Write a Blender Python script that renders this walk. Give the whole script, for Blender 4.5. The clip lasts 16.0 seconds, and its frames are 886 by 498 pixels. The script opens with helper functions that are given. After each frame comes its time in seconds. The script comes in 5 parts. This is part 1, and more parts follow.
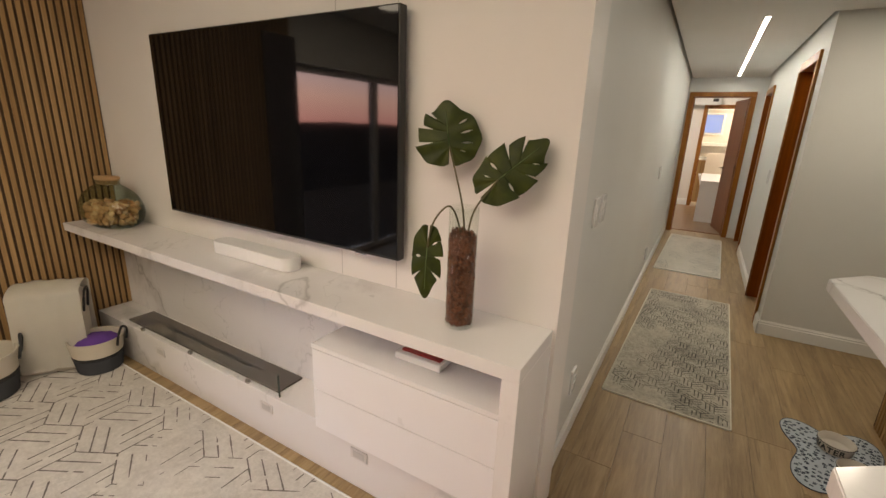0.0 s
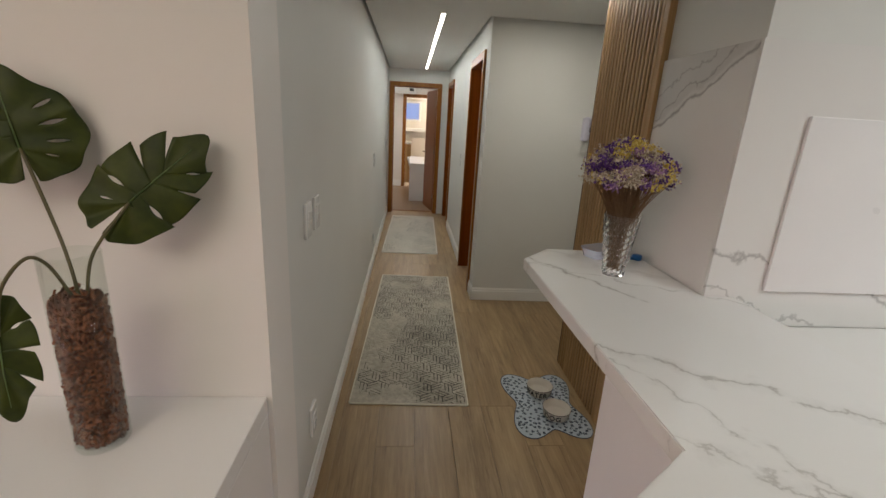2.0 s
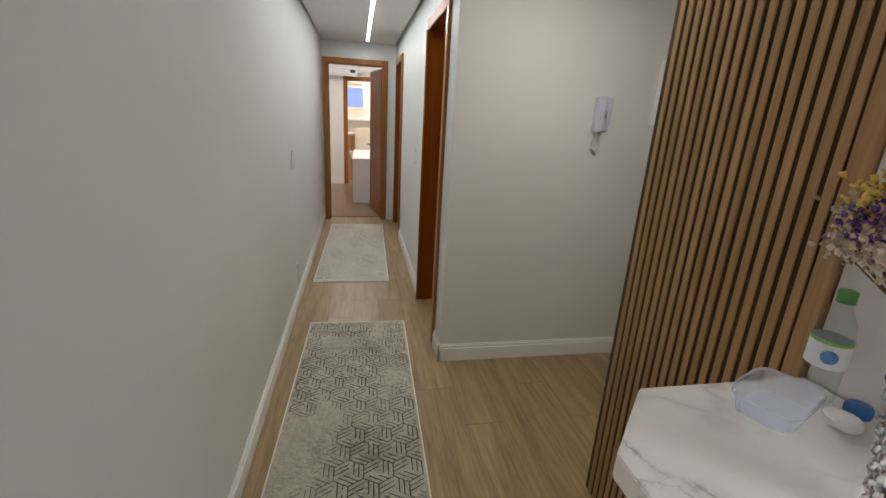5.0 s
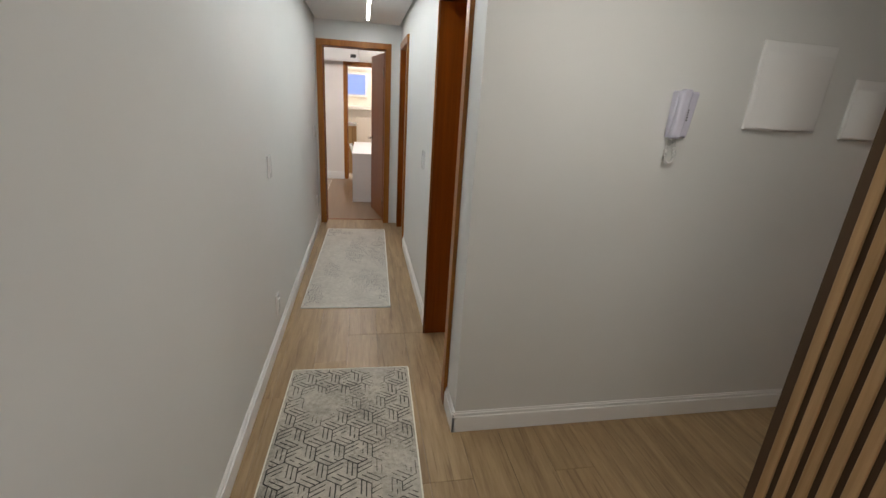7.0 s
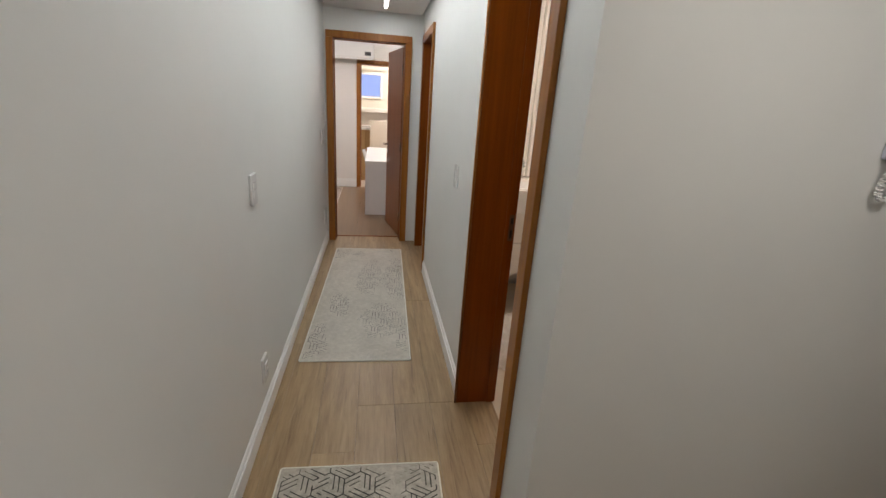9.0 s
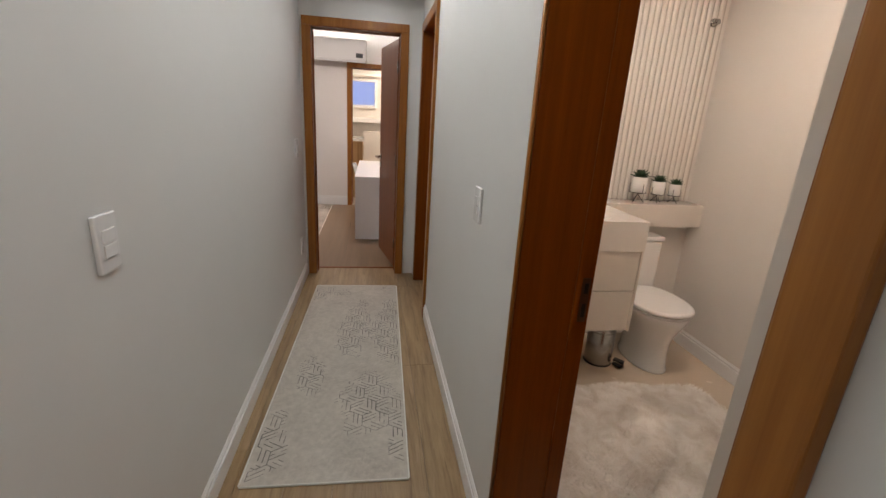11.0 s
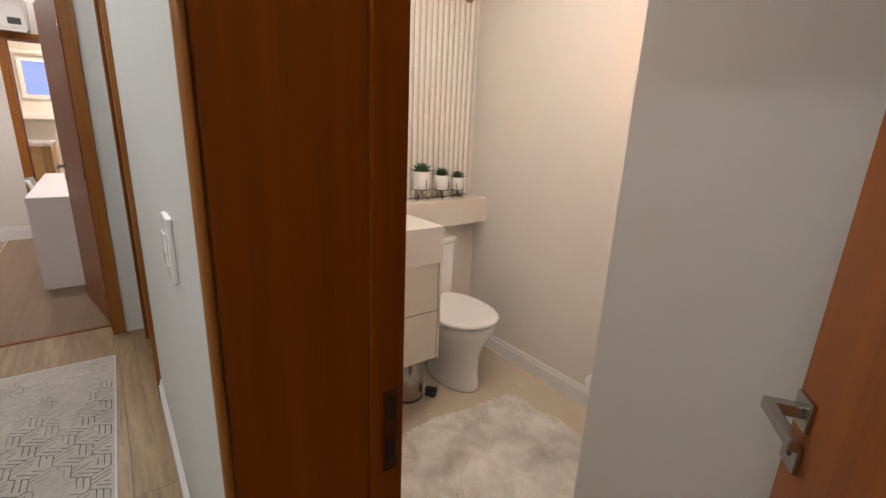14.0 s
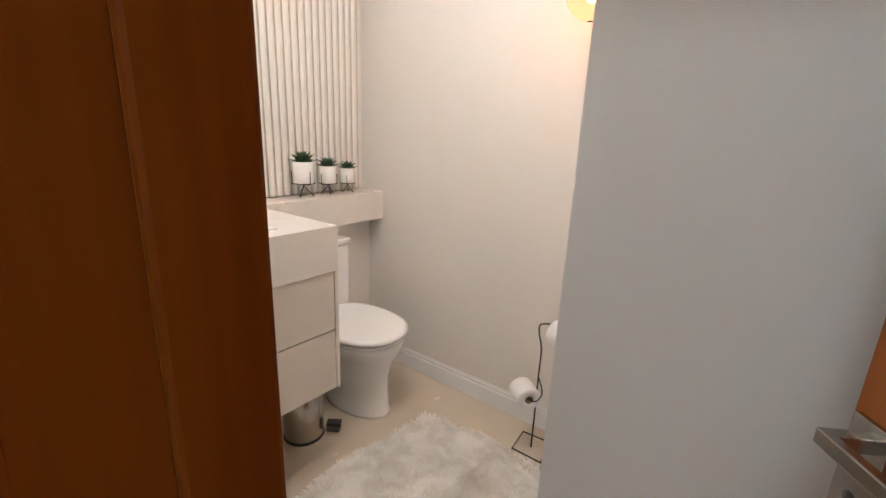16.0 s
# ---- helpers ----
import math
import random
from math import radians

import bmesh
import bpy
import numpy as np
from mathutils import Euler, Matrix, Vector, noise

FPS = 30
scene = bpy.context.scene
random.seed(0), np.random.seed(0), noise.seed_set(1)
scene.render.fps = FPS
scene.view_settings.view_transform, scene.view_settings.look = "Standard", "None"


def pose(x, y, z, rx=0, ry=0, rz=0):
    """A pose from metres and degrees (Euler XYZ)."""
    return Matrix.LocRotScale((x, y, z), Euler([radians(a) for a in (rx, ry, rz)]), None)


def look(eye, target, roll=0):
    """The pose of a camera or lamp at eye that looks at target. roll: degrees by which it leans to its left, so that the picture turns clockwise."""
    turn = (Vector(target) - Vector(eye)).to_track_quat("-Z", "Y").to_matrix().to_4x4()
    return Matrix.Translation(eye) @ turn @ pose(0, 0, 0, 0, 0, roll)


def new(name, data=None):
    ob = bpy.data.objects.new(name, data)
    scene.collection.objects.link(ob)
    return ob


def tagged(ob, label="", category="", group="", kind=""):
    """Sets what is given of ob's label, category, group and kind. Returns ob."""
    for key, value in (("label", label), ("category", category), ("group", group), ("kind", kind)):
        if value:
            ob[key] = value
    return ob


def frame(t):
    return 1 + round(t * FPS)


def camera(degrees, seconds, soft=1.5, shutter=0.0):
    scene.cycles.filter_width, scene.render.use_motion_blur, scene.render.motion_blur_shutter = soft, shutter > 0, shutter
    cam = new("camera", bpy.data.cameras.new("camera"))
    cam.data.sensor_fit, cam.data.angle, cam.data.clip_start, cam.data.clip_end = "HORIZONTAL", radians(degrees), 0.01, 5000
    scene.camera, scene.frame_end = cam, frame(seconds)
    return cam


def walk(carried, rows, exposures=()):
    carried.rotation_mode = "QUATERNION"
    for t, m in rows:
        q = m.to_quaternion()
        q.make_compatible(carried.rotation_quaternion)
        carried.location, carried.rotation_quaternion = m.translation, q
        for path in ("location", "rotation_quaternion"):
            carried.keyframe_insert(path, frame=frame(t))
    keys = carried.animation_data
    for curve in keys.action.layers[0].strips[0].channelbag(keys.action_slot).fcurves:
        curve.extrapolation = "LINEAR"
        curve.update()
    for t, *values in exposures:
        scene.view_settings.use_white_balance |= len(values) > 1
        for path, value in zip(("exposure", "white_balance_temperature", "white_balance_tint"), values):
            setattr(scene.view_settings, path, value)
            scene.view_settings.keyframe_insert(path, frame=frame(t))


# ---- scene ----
cam = camera(91.1, 16.0)
PATH = [
    (0, (0.385, -0.111, 1.531), (-0.58, 1.553, 0.984), 2.2),
    (0.5, (0.42, -0.053, 1.55), (-0.19, 1.77, 0.998), 2.5),
    (1, (0.422, 0.035, 1.556), (0.141, 1.934, 0.998), 2.7),
    (1.5, (0.401, 0.164, 1.565), (0.381, 2.085, 1.007), 2.9),
    (2, (0.372, 0.295, 1.553), (0.541, 2.209, 0.996), 3.3),
    (2.5, (0.372, 0.475, 1.535), (0.665, 2.372, 0.974), 3.0),
    (3, (0.388, 0.692, 1.552), (0.725, 2.581, 0.989), 2.9),
    (3.5, (0.418, 0.877, 1.552), (0.77, 2.763, 0.989), 2.9),
    (4, (0.431, 1.123, 1.545), (0.789, 3.006, 0.974), 3.1),
    (4.5, (0.433, 1.344, 1.55), (0.8, 3.221, 0.965), 2.9),
    (5, (0.479, 1.579, 1.51), (0.862, 3.453, 0.924), 3.3),
    (5.2, (0.515, 1.694, 1.545), (0.904, 3.555, 0.926), 2.4),
    (7.3, (0.544, 2.363, 1.559), (0.906, 4.223, 0.919), 3.7),
    (7.5, (0.522, 2.432, 1.556), (0.889, 4.293, 0.921), 3.9),
    (8, (0.517, 2.619, 1.537), (0.869, 4.481, 0.898), 3.8),
    (8.5, (0.525, 2.823, 1.537), (0.855, 4.69, 0.901), 3.8),
    (9, (0.52, 3.033, 1.536), (0.834, 4.905, 0.905), 3.8),
    (9.2, (0.508, 3.13, 1.528), (0.813, 5.007, 0.906), 3.8),
    (11.3, (0.621, 4.057, 1.445), (0.954, 5.946, 0.877), 3.3),
    (11.5, (0.639, 4.128, 1.444), (1.046, 6.005, 0.885), 3.2),
    (12, (0.65, 4.239, 1.448), (1.307, 6.049, 0.905), 3.2),
    (12.5, (0.667, 4.33, 1.447), (1.545, 6.045, 0.909), 2.9),
    (13, (0.716, 4.396, 1.436), (1.717, 6.044, 0.904), 3.0),
    (13.5, (0.811, 4.469, 1.423), (1.918, 6.047, 0.891), 2.7),
    (14, (0.903, 4.528, 1.395), (2.09, 6.046, 0.86), 2.5),
    (14.5, (0.942, 4.592, 1.382), (2.209, 6.042, 0.845), 2.3),
    (15, (0.974, 4.677, 1.359), (2.354, 6.022, 0.823), 2.0),
    (15.5, (1.007, 4.746, 1.333), (2.51, 5.958, 0.812), 2.7),
    (16, (1.083, 4.789, 1.317), (2.623, 5.954, 0.795), 2.3),
]
walk(cam, [(t, look(eye, target, roll)) for t, eye, target, roll in PATH], [
    (0.0, 0.14, 7800, 9), (0.5, 0.0, 7350, 8), (1.0, -0.08, 6950, 8), (2.0, -0.18, 6800, 7), (2.5, -0.18, 6800, 7), (3.5, -0.14, 6650, 7), (4.5, 0.15, 6450, 8),
    (8.0, 0.20, 6450, 10), (9.2, 0.12, 6500, 11), (11.5, -0.14, 6800, 15), (12.5, -0.06, 6800, 15), (14.0, 0.14, 6700, 14), (16.0, 0.44, 6000, 10)])

# ---- world and lights ----
world = bpy.data.worlds.new("evening")
scene.world = world
world.use_nodes = True
sky = world.node_tree.nodes.new("ShaderNodeTexSky")
sky.sky_type = "NISHITA"
sky.sun_disc = False
sky.sun_elevation, sky.sun_rotation = radians(2), radians(-100)
world.node_tree.links.new(sky.outputs["Color"], world.node_tree.nodes["Background"].inputs["Color"])
world.node_tree.nodes["Background"].inputs["Strength"].default_value = 0.05
scene.view_settings.exposure = 0.0


def lamp(name, m, sx, sy, watts, color):
    """A rectangular lamp, at a fixture or as a stand-in for unseen sources."""
    data = bpy.data.lights.new(name, "AREA")
    data.shape, data.size, data.size_y, data.energy, data.color = "RECTANGLE", sx, sy, watts, color
    ob = new(name, data)
    ob.matrix_basis = m
    return ob


lamp("corridor_strip_lamp", pose(0.60, 5.82, 2.35), 0.03, 3.6, 11.5, (0.90, 0.965, 1.0))
# From here on, fill lamps added to brighten each room; no fixtures seen there.
lamp("living_fill", pose(-1.05, -0.95, 2.55), 2.2, 1.8, 48, (1.0, 0.90, 0.79))
lamp("kitchen_fill", pose(2.6, 0.3, 2.53), 0.9, 0.6, 31, (0.95, 0.98, 1.0))
lamp("entry_fill", pose(1.40, 3.15, 2.345), 0.4, 0.4, 8.5, (1.0, 0.95, 0.88))
lamp("powder_fill", pose(1.9, 5.7, 2.49), 0.6, 0.6, 13.5, (1.0, 0.88, 0.77))
lamp("bedroom_fill", pose(0.2, 9.6, 2.55), 1.2, 0.2, 34, (1.0, 0.91, 0.86))
lamp("bathroom_fill", pose(1.0, 12.2, 2.55), 0.6, 0.3, 30, (1.0, 0.86, 0.7))


# ---- helpers of this scene ----
def box_bm(bm, x0, x1, y0, y1, z0, z1, bevel=0.0, seg=2):
    """Adds a box between the limits, with rounded edges."""
    m = Matrix.LocRotScale(((x0 + x1) / 2, (y0 + y1) / 2, (z0 + z1) / 2), None, (abs(x1 - x0), abs(y1 - y0), abs(z1 - z0)))
    made = bmesh.ops.create_cube(bm, size=1, matrix=m)["verts"]
    if bevel:
        edges = {e for v in made for e in v.link_edges}
        bmesh.ops.bevel(bm, geom=list(edges), offset=bevel, segments=seg, profile=0.6, affect="EDGES", clamp_overlap=True)
    return bm


def box(x0, x1, y0, y1, z0, z1, bevel=0.0, seg=2):
    return box_bm(bmesh.new(), x0, x1, y0, y1, z0, z1, bevel, seg)


def lathe(profile, n=32, bm=None, m=None):
    """A turned body from (radius, height) pairs."""
    bm = bm or bmesh.new()
    rings = []
    for r, z in profile:
        if r < 1e-5:
            rings.append([bm.verts.new((0, 0, z))])
        else:
            rings.append([bm.verts.new((r * math.cos(2 * math.pi * i / n), r * math.sin(2 * math.pi * i / n), z)) for i in range(n)])
    for a, b in zip(rings, rings[1:]):
        for i in range(n):
            j = (i + 1) % n
            if len(a) == 1 and len(b) > 1:
                bm.faces.new((a[0], b[j], b[i]))
            elif len(b) == 1 and len(a) > 1:
                bm.faces.new((a[i], a[j], b[0]))
            elif len(a) > 1:
                bm.faces.new((a[i], a[j], b[j], b[i]))
    for f in bm.faces:
        f.smooth = True
    if m is not None:
        bmesh.ops.transform(bm, matrix=m, verts=[v for ring in rings for v in ring])
    return bm


def tube(points, r, n=8, bm=None, taper=1.0):
    """A round bar along points."""
    bm = bm or bmesh.new()
    pts = [Vector(p) for p in points]
    rings = []
    up = Vector((0.123, 0.3, 0.94))
    for i, p in enumerate(pts):
        d = (pts[min(i + 1, len(pts) - 1)] - pts[max(i - 1, 0)]).normalized()
        u = d.cross(up).normalized()
        if d.cross(up).length < 0.05:
            u = d.cross(Vector((1, 0, 0))).normalized()
        v = d.cross(u)
        k = r * (1 + (taper - 1) * i / max(1, len(pts) - 1))
        rings.append([bm.verts.new(p + k * (math.cos(2 * math.pi * a / n) * u + math.sin(2 * math.pi * a / n) * v)) for a in range(n)])
    for a, b in zip(rings, rings[1:]):
        for i in range(n):
            bm.faces.new((a[i], a[(i + 1) % n], b[(i + 1) % n], b[i])).smooth = True
    bm.faces.new(rings[0])
    bm.faces.new(list(reversed(rings[-1])))
    return bm


def curve_pts(points, n=8):
    """A smooth line through points (Catmull-Rom)."""
    p = [Vector(points[0])] + [Vector(q) for q in points] + [Vector(points[-1])]
    out = []
    for i in range(1, len(p) - 2):
        for k in range(n):
            t = k / n
            a, b, c, d = p[i - 1], p[i], p[i + 1], p[i + 2]
            out.append(0.5 * ((2 * b) + (c - a) * t + (2 * a - 5 * b + 4 * c - d) * t * t + (3 * b - a - 3 * c + d) * t ** 3))
    out.append(p[-2])
    return out


def slab(outline, z0, z1, bevel=0.0):
    """A flat plate with the outline (x, y), between two heights."""
    bm = bmesh.new()
    low = [bm.verts.new((x, y, z0)) for x, y in outline]
    top = [bm.verts.new((x, y, z1)) for x, y in outline]
    n = len(outline)
    bm.faces.new(list(reversed(low)))
    bm.faces.new(top)
    for i in range(n):
        bm.faces.new((low[i], low[(i + 1) % n], top[(i + 1) % n], top[i]))
    bmesh.ops.recalc_face_normals(bm, faces=bm.faces[:])
    if bevel:
        bmesh.ops.bevel(bm, geom=bm.edges[:], offset=bevel, segments=2, affect="EDGES", clamp_overlap=True)
    return bm


def mesh_of(name, bm, material):
    data = bpy.data.meshes.new(name)
    bmesh.ops.recalc_face_normals(bm, faces=bm.faces[:])
    bm.to_mesh(data)
    bm.free()
    data.materials.append(material)
    return data


def part(name, bm, material, parent, label="", m=None):
    """One mesh under a thing or a part."""
    ob = new(name, mesh_of(name, bm, material))
    ob.parent = parent
    if m is not None:
        ob.matrix_basis = m
    if label:
        tagged(ob, label)
    return ob


def thing(name, label, category, m=None, group="", kind=""):
    """An Empty that carries the parts of one thing."""
    ob = new(name)
    ob.empty_display_size = 0.1
    if m is not None:
        ob.matrix_basis = m
    return tagged(ob, label, category, group, kind)


def single(name, bm, material, label, category, m=None, group="", kind=""):
    """A thing of one mesh."""
    ob = new(name, mesh_of(name, bm, material))
    if m is not None:
        ob.matrix_basis = m
    return tagged(ob, label, category, group, kind)


def structure(name, bm, material, label, category):
    return single(name, bm, material, label, category, kind="structure")


# ---- materials ----
class Nodes:
    """A node material with a few shorthands."""

    def __init__(self, name, color=(0.8, 0.8, 0.8), rough=0.5, metal=0.0):
        self.mat = bpy.data.materials.new(name)
        self.mat.use_nodes = True
        self.tree = self.mat.node_tree
        self.bsdf = self.tree.nodes["Principled BSDF"]
        self.set("Base Color", (*color, 1))
        self.set("Roughness", rough)
        self.set("Metallic", metal)

    def set(self, key, value):
        self.bsdf.inputs[key].default_value = value

    def node(self, kind, **inputs):
        n = self.tree.nodes.new(kind)
        for key, value in inputs.items():
            n.inputs[key.replace("_", " ")].default_value = value
        return n

    def link(self, a, b):
        self.tree.links.new(a, b)

    def coords(self, scale=(1, 1, 1), what="Object", turn=(0, 0, 0), shift=None):
        c = self.node("ShaderNodeTexCoord")
        m = self.node("ShaderNodeMapping")
        m.inputs["Scale"].default_value = scale
        m.inputs["Rotation"].default_value = turn
        self.link(c.outputs[what], m.inputs["Vector"])
        if shift is not None:
            self.link(shift, m.inputs["Location"])
        return m.outputs["Vector"]

    def noise(self, vec, scale, detail=4.0, rough=0.55, distortion=0.0):
        n = self.node("ShaderNodeTexNoise", Scale=scale, Detail=detail, Roughness=rough, Distortion=distortion)
        self.link(vec, n.inputs["Vector"])
        return n.outputs["Fac"]

    def ramp(self, fac, stops, mode="LINEAR"):
        n = self.node("ShaderNodeValToRGB")
        n.color_ramp.interpolation = mode
        for i, (at, col) in enumerate(stops):
            e = n.color_ramp.elements[i] if i < 2 else n.color_ramp.elements.new(at)
            e.position, e.color = at, (*col, 1) if len(col) == 3 else col
        self.link(fac, n.inputs["Fac"])
        return n.outputs["Color"]

    def mix(self, fac, a, b, mode="MIX"):
        n = self.node("ShaderNodeMix")
        n.data_type, n.blend_type = "RGBA", mode
        for key, value in ((0, fac), (6, a), (7, b)):
            if hasattr(value, "is_linked"):
                self.link(value, n.inputs[key])
            elif key == 0:
                n.inputs[0].default_value = value
            else:
                n.inputs[key].default_value = (*value, 1)
        return n.outputs[2]

    def math(self, op, a, b=0.0, c=0.0):
        n = self.node("ShaderNodeMath")
        n.operation = op
        for i, value in enumerate((a, b, c)):
            if hasattr(value, "is_linked"):
                self.link(value, n.inputs[i])
            else:
                n.inputs[i].default_value = value
        return n.outputs[0]

    def color(self, out):
        self.link(out, self.bsdf.inputs["Base Color"])

    def rough(self, fac, lo, hi):
        n = self.node("ShaderNodeMapRange", To_Min=lo, To_Max=hi)
        self.link(fac, n.inputs["Value"])
        self.link(n.outputs["Result"], self.bsdf.inputs["Roughness"])

    def bump(self, height, strength=0.2, distance=0.002):
        n = self.node("ShaderNodeBump", Strength=strength, Distance=distance)
        self.link(height, n.inputs["Height"])
        self.link(n.outputs["Normal"], self.bsdf.inputs["Normal"])


def paint(name, color, rough=0.6, amount=0.016, relief=0.12):
    """Rolled wall paint: faint roller stipple, faint large stains."""
    n = Nodes(name, color, rough)
    v = n.coords()
    big = n.noise(v, 1.3, 4, 0.6)
    fine = n.noise(v, 260, 3, 0.6)
    dark = tuple(c * (1 - amount * 2.2) for c in color)
    light = tuple(min(1, c * (1 + amount)) for c in color)
    n.color(n.ramp(big, [(0.3, dark), (0.72, light)]))
    n.rough(big, rough - 0.07, rough + 0.07)
    n.bump(fine, relief, 0.0006)
    return n.mat


def plain(name, color, rough=0.4, metal=0.0, grain=180, amount=0.08):
    """A plain material with slight unevenness."""
    n = Nodes(name, color, rough, metal)
    v = n.coords()
    f = n.noise(v, grain, 3)
    b = n.noise(v, 7, 3)
    n.color(n.mix(b, tuple(c * (1 - amount) for c in color), tuple(min(1, c * (1 + amount)) for c in color)))
    n.rough(b, max(0.02, rough - 0.06), rough + 0.06)
    n.bump(f, 0.06, 0.0004)
    return n.mat


def wood(name, dark, light, axis="z", rough=0.35, scale=1.0, gloss=0.3):
    """Varnished wood with the grain along one axis."""
    n = Nodes(name, light, rough)
    info = n.node("ShaderNodeObjectInfo")
    comb = n.node("ShaderNodeCombineXYZ")
    r = n.math("MULTIPLY", info.outputs["Random"], 17.0)
    for i in range(3):
        n.link(r, comb.inputs[i])
    s = {"x": (0.35, 9, 9), "y": (9, 0.35, 9), "z": (9, 9, 0.35)}[axis]
    v = n.coords(tuple(c * scale for c in s), "Object", shift=comb.outputs[0])
    a = n.noise(v, 1.0, 6, 0.6, 0.6)
    b = n.noise(v, 7.0, 5, 0.65, 0.2)
    f = n.math("ADD", n.math("MULTIPLY", a, 0.6), n.math("MULTIPLY", b, 0.4))
    n.color(n.ramp(f, [(0.36, dark), (0.66, light)]))
    n.rough(b, rough - 0.08, rough + 0.1)
    n.bump(b, 0.12, 0.0008)
    n.set("Specular IOR Level", gloss)
    return n.mat


def marble(name, base, vein, scale=1.0, rough=0.12, seed=0.0, sparse=0.0, deep=0.9, fine=0.0, grey=0.0, seams=()):
    """White polished stone with thin branching grey veins and faint clouds."""
    n = Nodes(name, base, rough)
    long = n.node("ShaderNodeMapping")
    long.inputs["Scale"].default_value = (scale * 0.7, scale * 1.25, scale)
    n.link(n.coords((1, 1, 1), "Object", (0.2, 0.15, 0.6 + seed)), long.inputs["Vector"])
    v = long.outputs["Vector"]
    warp = n.node("ShaderNodeTexNoise", Scale=1.4, Detail=5.0, Roughness=0.6)
    n.link(v, warp.inputs["Vector"])
    add = n.node("ShaderNodeVectorMath")
    add.operation = "MULTIPLY_ADD"
    n.link(warp.outputs["Color"], add.inputs[0])
    add.inputs[1].default_value = (0.7, 0.7, 0.7)
    n.link(v, add.inputs[2])
    w = add.outputs[0]
    thin = n.math("ABSOLUTE", n.math("SUBTRACT", n.noise(w, 0.75, 3, 0.5), 0.5))
    fork = n.math("ABSOLUTE", n.math("SUBTRACT", n.noise(w, 1.9, 4, 0.55), 0.5))
    cloud = n.noise(v, 1.7, 4, 0.6)
    mask = n.ramp(n.noise(v, 1.3, 2), [(0.44 + sparse + fine, (0, 0, 0)), (0.54 + sparse + fine, (1, 1, 1))])
    f1 = n.ramp(thin, [(0.0, (deep, deep, deep)), (0.0065 - 0.02 * sparse, (0, 0, 0))])
    f2 = n.ramp(fork, [(0.0, (deep * 0.6 - 4 * sparse,) * 3), (0.0045, (0, 0, 0))])
    soft = n.ramp(thin, [(0.0, (0.10, 0.10, 0.10)), (0.045, (0, 0, 0))])
    veins = n.math("MULTIPLY", n.math("MAXIMUM", n.math("MAXIMUM", f1, f2), soft), mask)
    body = n.mix(cloud, tuple(c * 0.95 for c in base), base)
    if grey:
        smoke = n.math("MULTIPLY", n.ramp(n.noise(w, 1.5, 5, 0.62), [(0.55, (0, 0, 0)), (0.72, (grey,) * 3)]), mask)
        body = n.mix(smoke, body, vein)
    col = n.mix(veins, body, vein)
    if seams:
        p = n.node("ShaderNodeSeparateXYZ")
        u = n.coords()
        n.link(u, p.inputs[0])
        for k, (ax, ay, at, y0, y1, wide, strong) in enumerate(seams):
            wander = n.math("MULTIPLY", n.math("SUBTRACT", n.noise(u, 5.0 + k, 6, 0.6), 0.5), 0.22)
            d = n.math("ADD", n.math("SUBTRACT", n.math("ADD", n.math("MULTIPLY", p.outputs[0], ax), n.math("MULTIPLY", p.outputs[1], ay)), at), wander)
            line = n.ramp(n.math("ABSOLUTE", d), [(0.0, (strong,) * 3), (wide, (strong * 0.18,) * 3), (wide * 4, (0, 0, 0))])
            here = n.math("MULTIPLY", n.math("GREATER_THAN", p.outputs[1], y0), n.math("LESS_THAN", p.outputs[1], y1))
            patchy = n.ramp(n.noise(u, 6.0 + 2 * k, 3), [(0.36, (0, 0, 0)), (0.5, (1, 1, 1))])
            col = n.mix(n.math("MULTIPLY", n.math("MULTIPLY", line, here), patchy), col, vein)
    if sparse:
        # one long diagonal seam with a greyer field above it, and a low one
        p = n.node("ShaderNodeSeparateXYZ")
        u = n.coords()
        n.link(u, p.inputs[0])
        px, py, pz = p.outputs
        wob = n.math("MULTIPLY", n.math("SUBTRACT", n.noise(u, 4.5, 6, 0.6), 0.5), 0.30)
        wob2 = n.math("MULTIPLY", n.math("SUBTRACT", n.noise(u, 7.0, 5, 0.6), 0.5), 0.34)
        tilt = n.math("SUBTRACT", n.math("ADD", n.math("MULTIPLY", py, 0.5), pz), 2.70)
        kitchen = n.math("LESS_THAN", py, 1.708)
        pillar = n.math("SUBTRACT", 1.0, kitchen)
        low = n.math("SUBTRACT", n.math("ADD", pz, n.math("MULTIPLY", px, 0.25)), 1.54)
        for d, wide, strong, where in ((n.math("ADD", tilt, n.math("MULTIPLY", wob, 0.5)), 0.010, 0.75, pillar), (n.math("SUBTRACT", n.math("ADD", tilt, n.math("MULTIPLY", wob2, 0.6)), 0.05), 0.007, 0.6, pillar), (n.math("SUBTRACT", n.math("ADD", tilt, wob), 0.12), 0.006, 0.5, pillar), (n.math("ADD", low, n.math("MULTIPLY", wob2, 0.5)), 0.010, 0.6, kitchen), (n.math("SUBTRACT", n.math("ADD", low, wob), -0.16), 0.008, 0.5, kitchen)):
            line = n.ramp(n.math("ABSOLUTE", d), [(0.0, (strong,) * 3), (wide, (0, 0, 0))])
            col = n.mix(n.math("MULTIPLY", line, where), col, vein)
        shade = n.math("MULTIPLY", n.ramp(n.math("ADD", tilt, n.math("MULTIPLY", wob, 0.5)), [(0.0, (0, 0, 0)), (0.03, (0.40, 0.40, 0.40))]), n.ramp(cloud, [(0.3, (0.5, 0.5, 0.5)), (0.6, (1, 1, 1))]))
        col = n.mix(n.math("MULTIPLY", shade, pillar), col, vein)
    n.color(col)
    n.rough(cloud, rough - 0.03, rough + 0.06)
    return n.mat


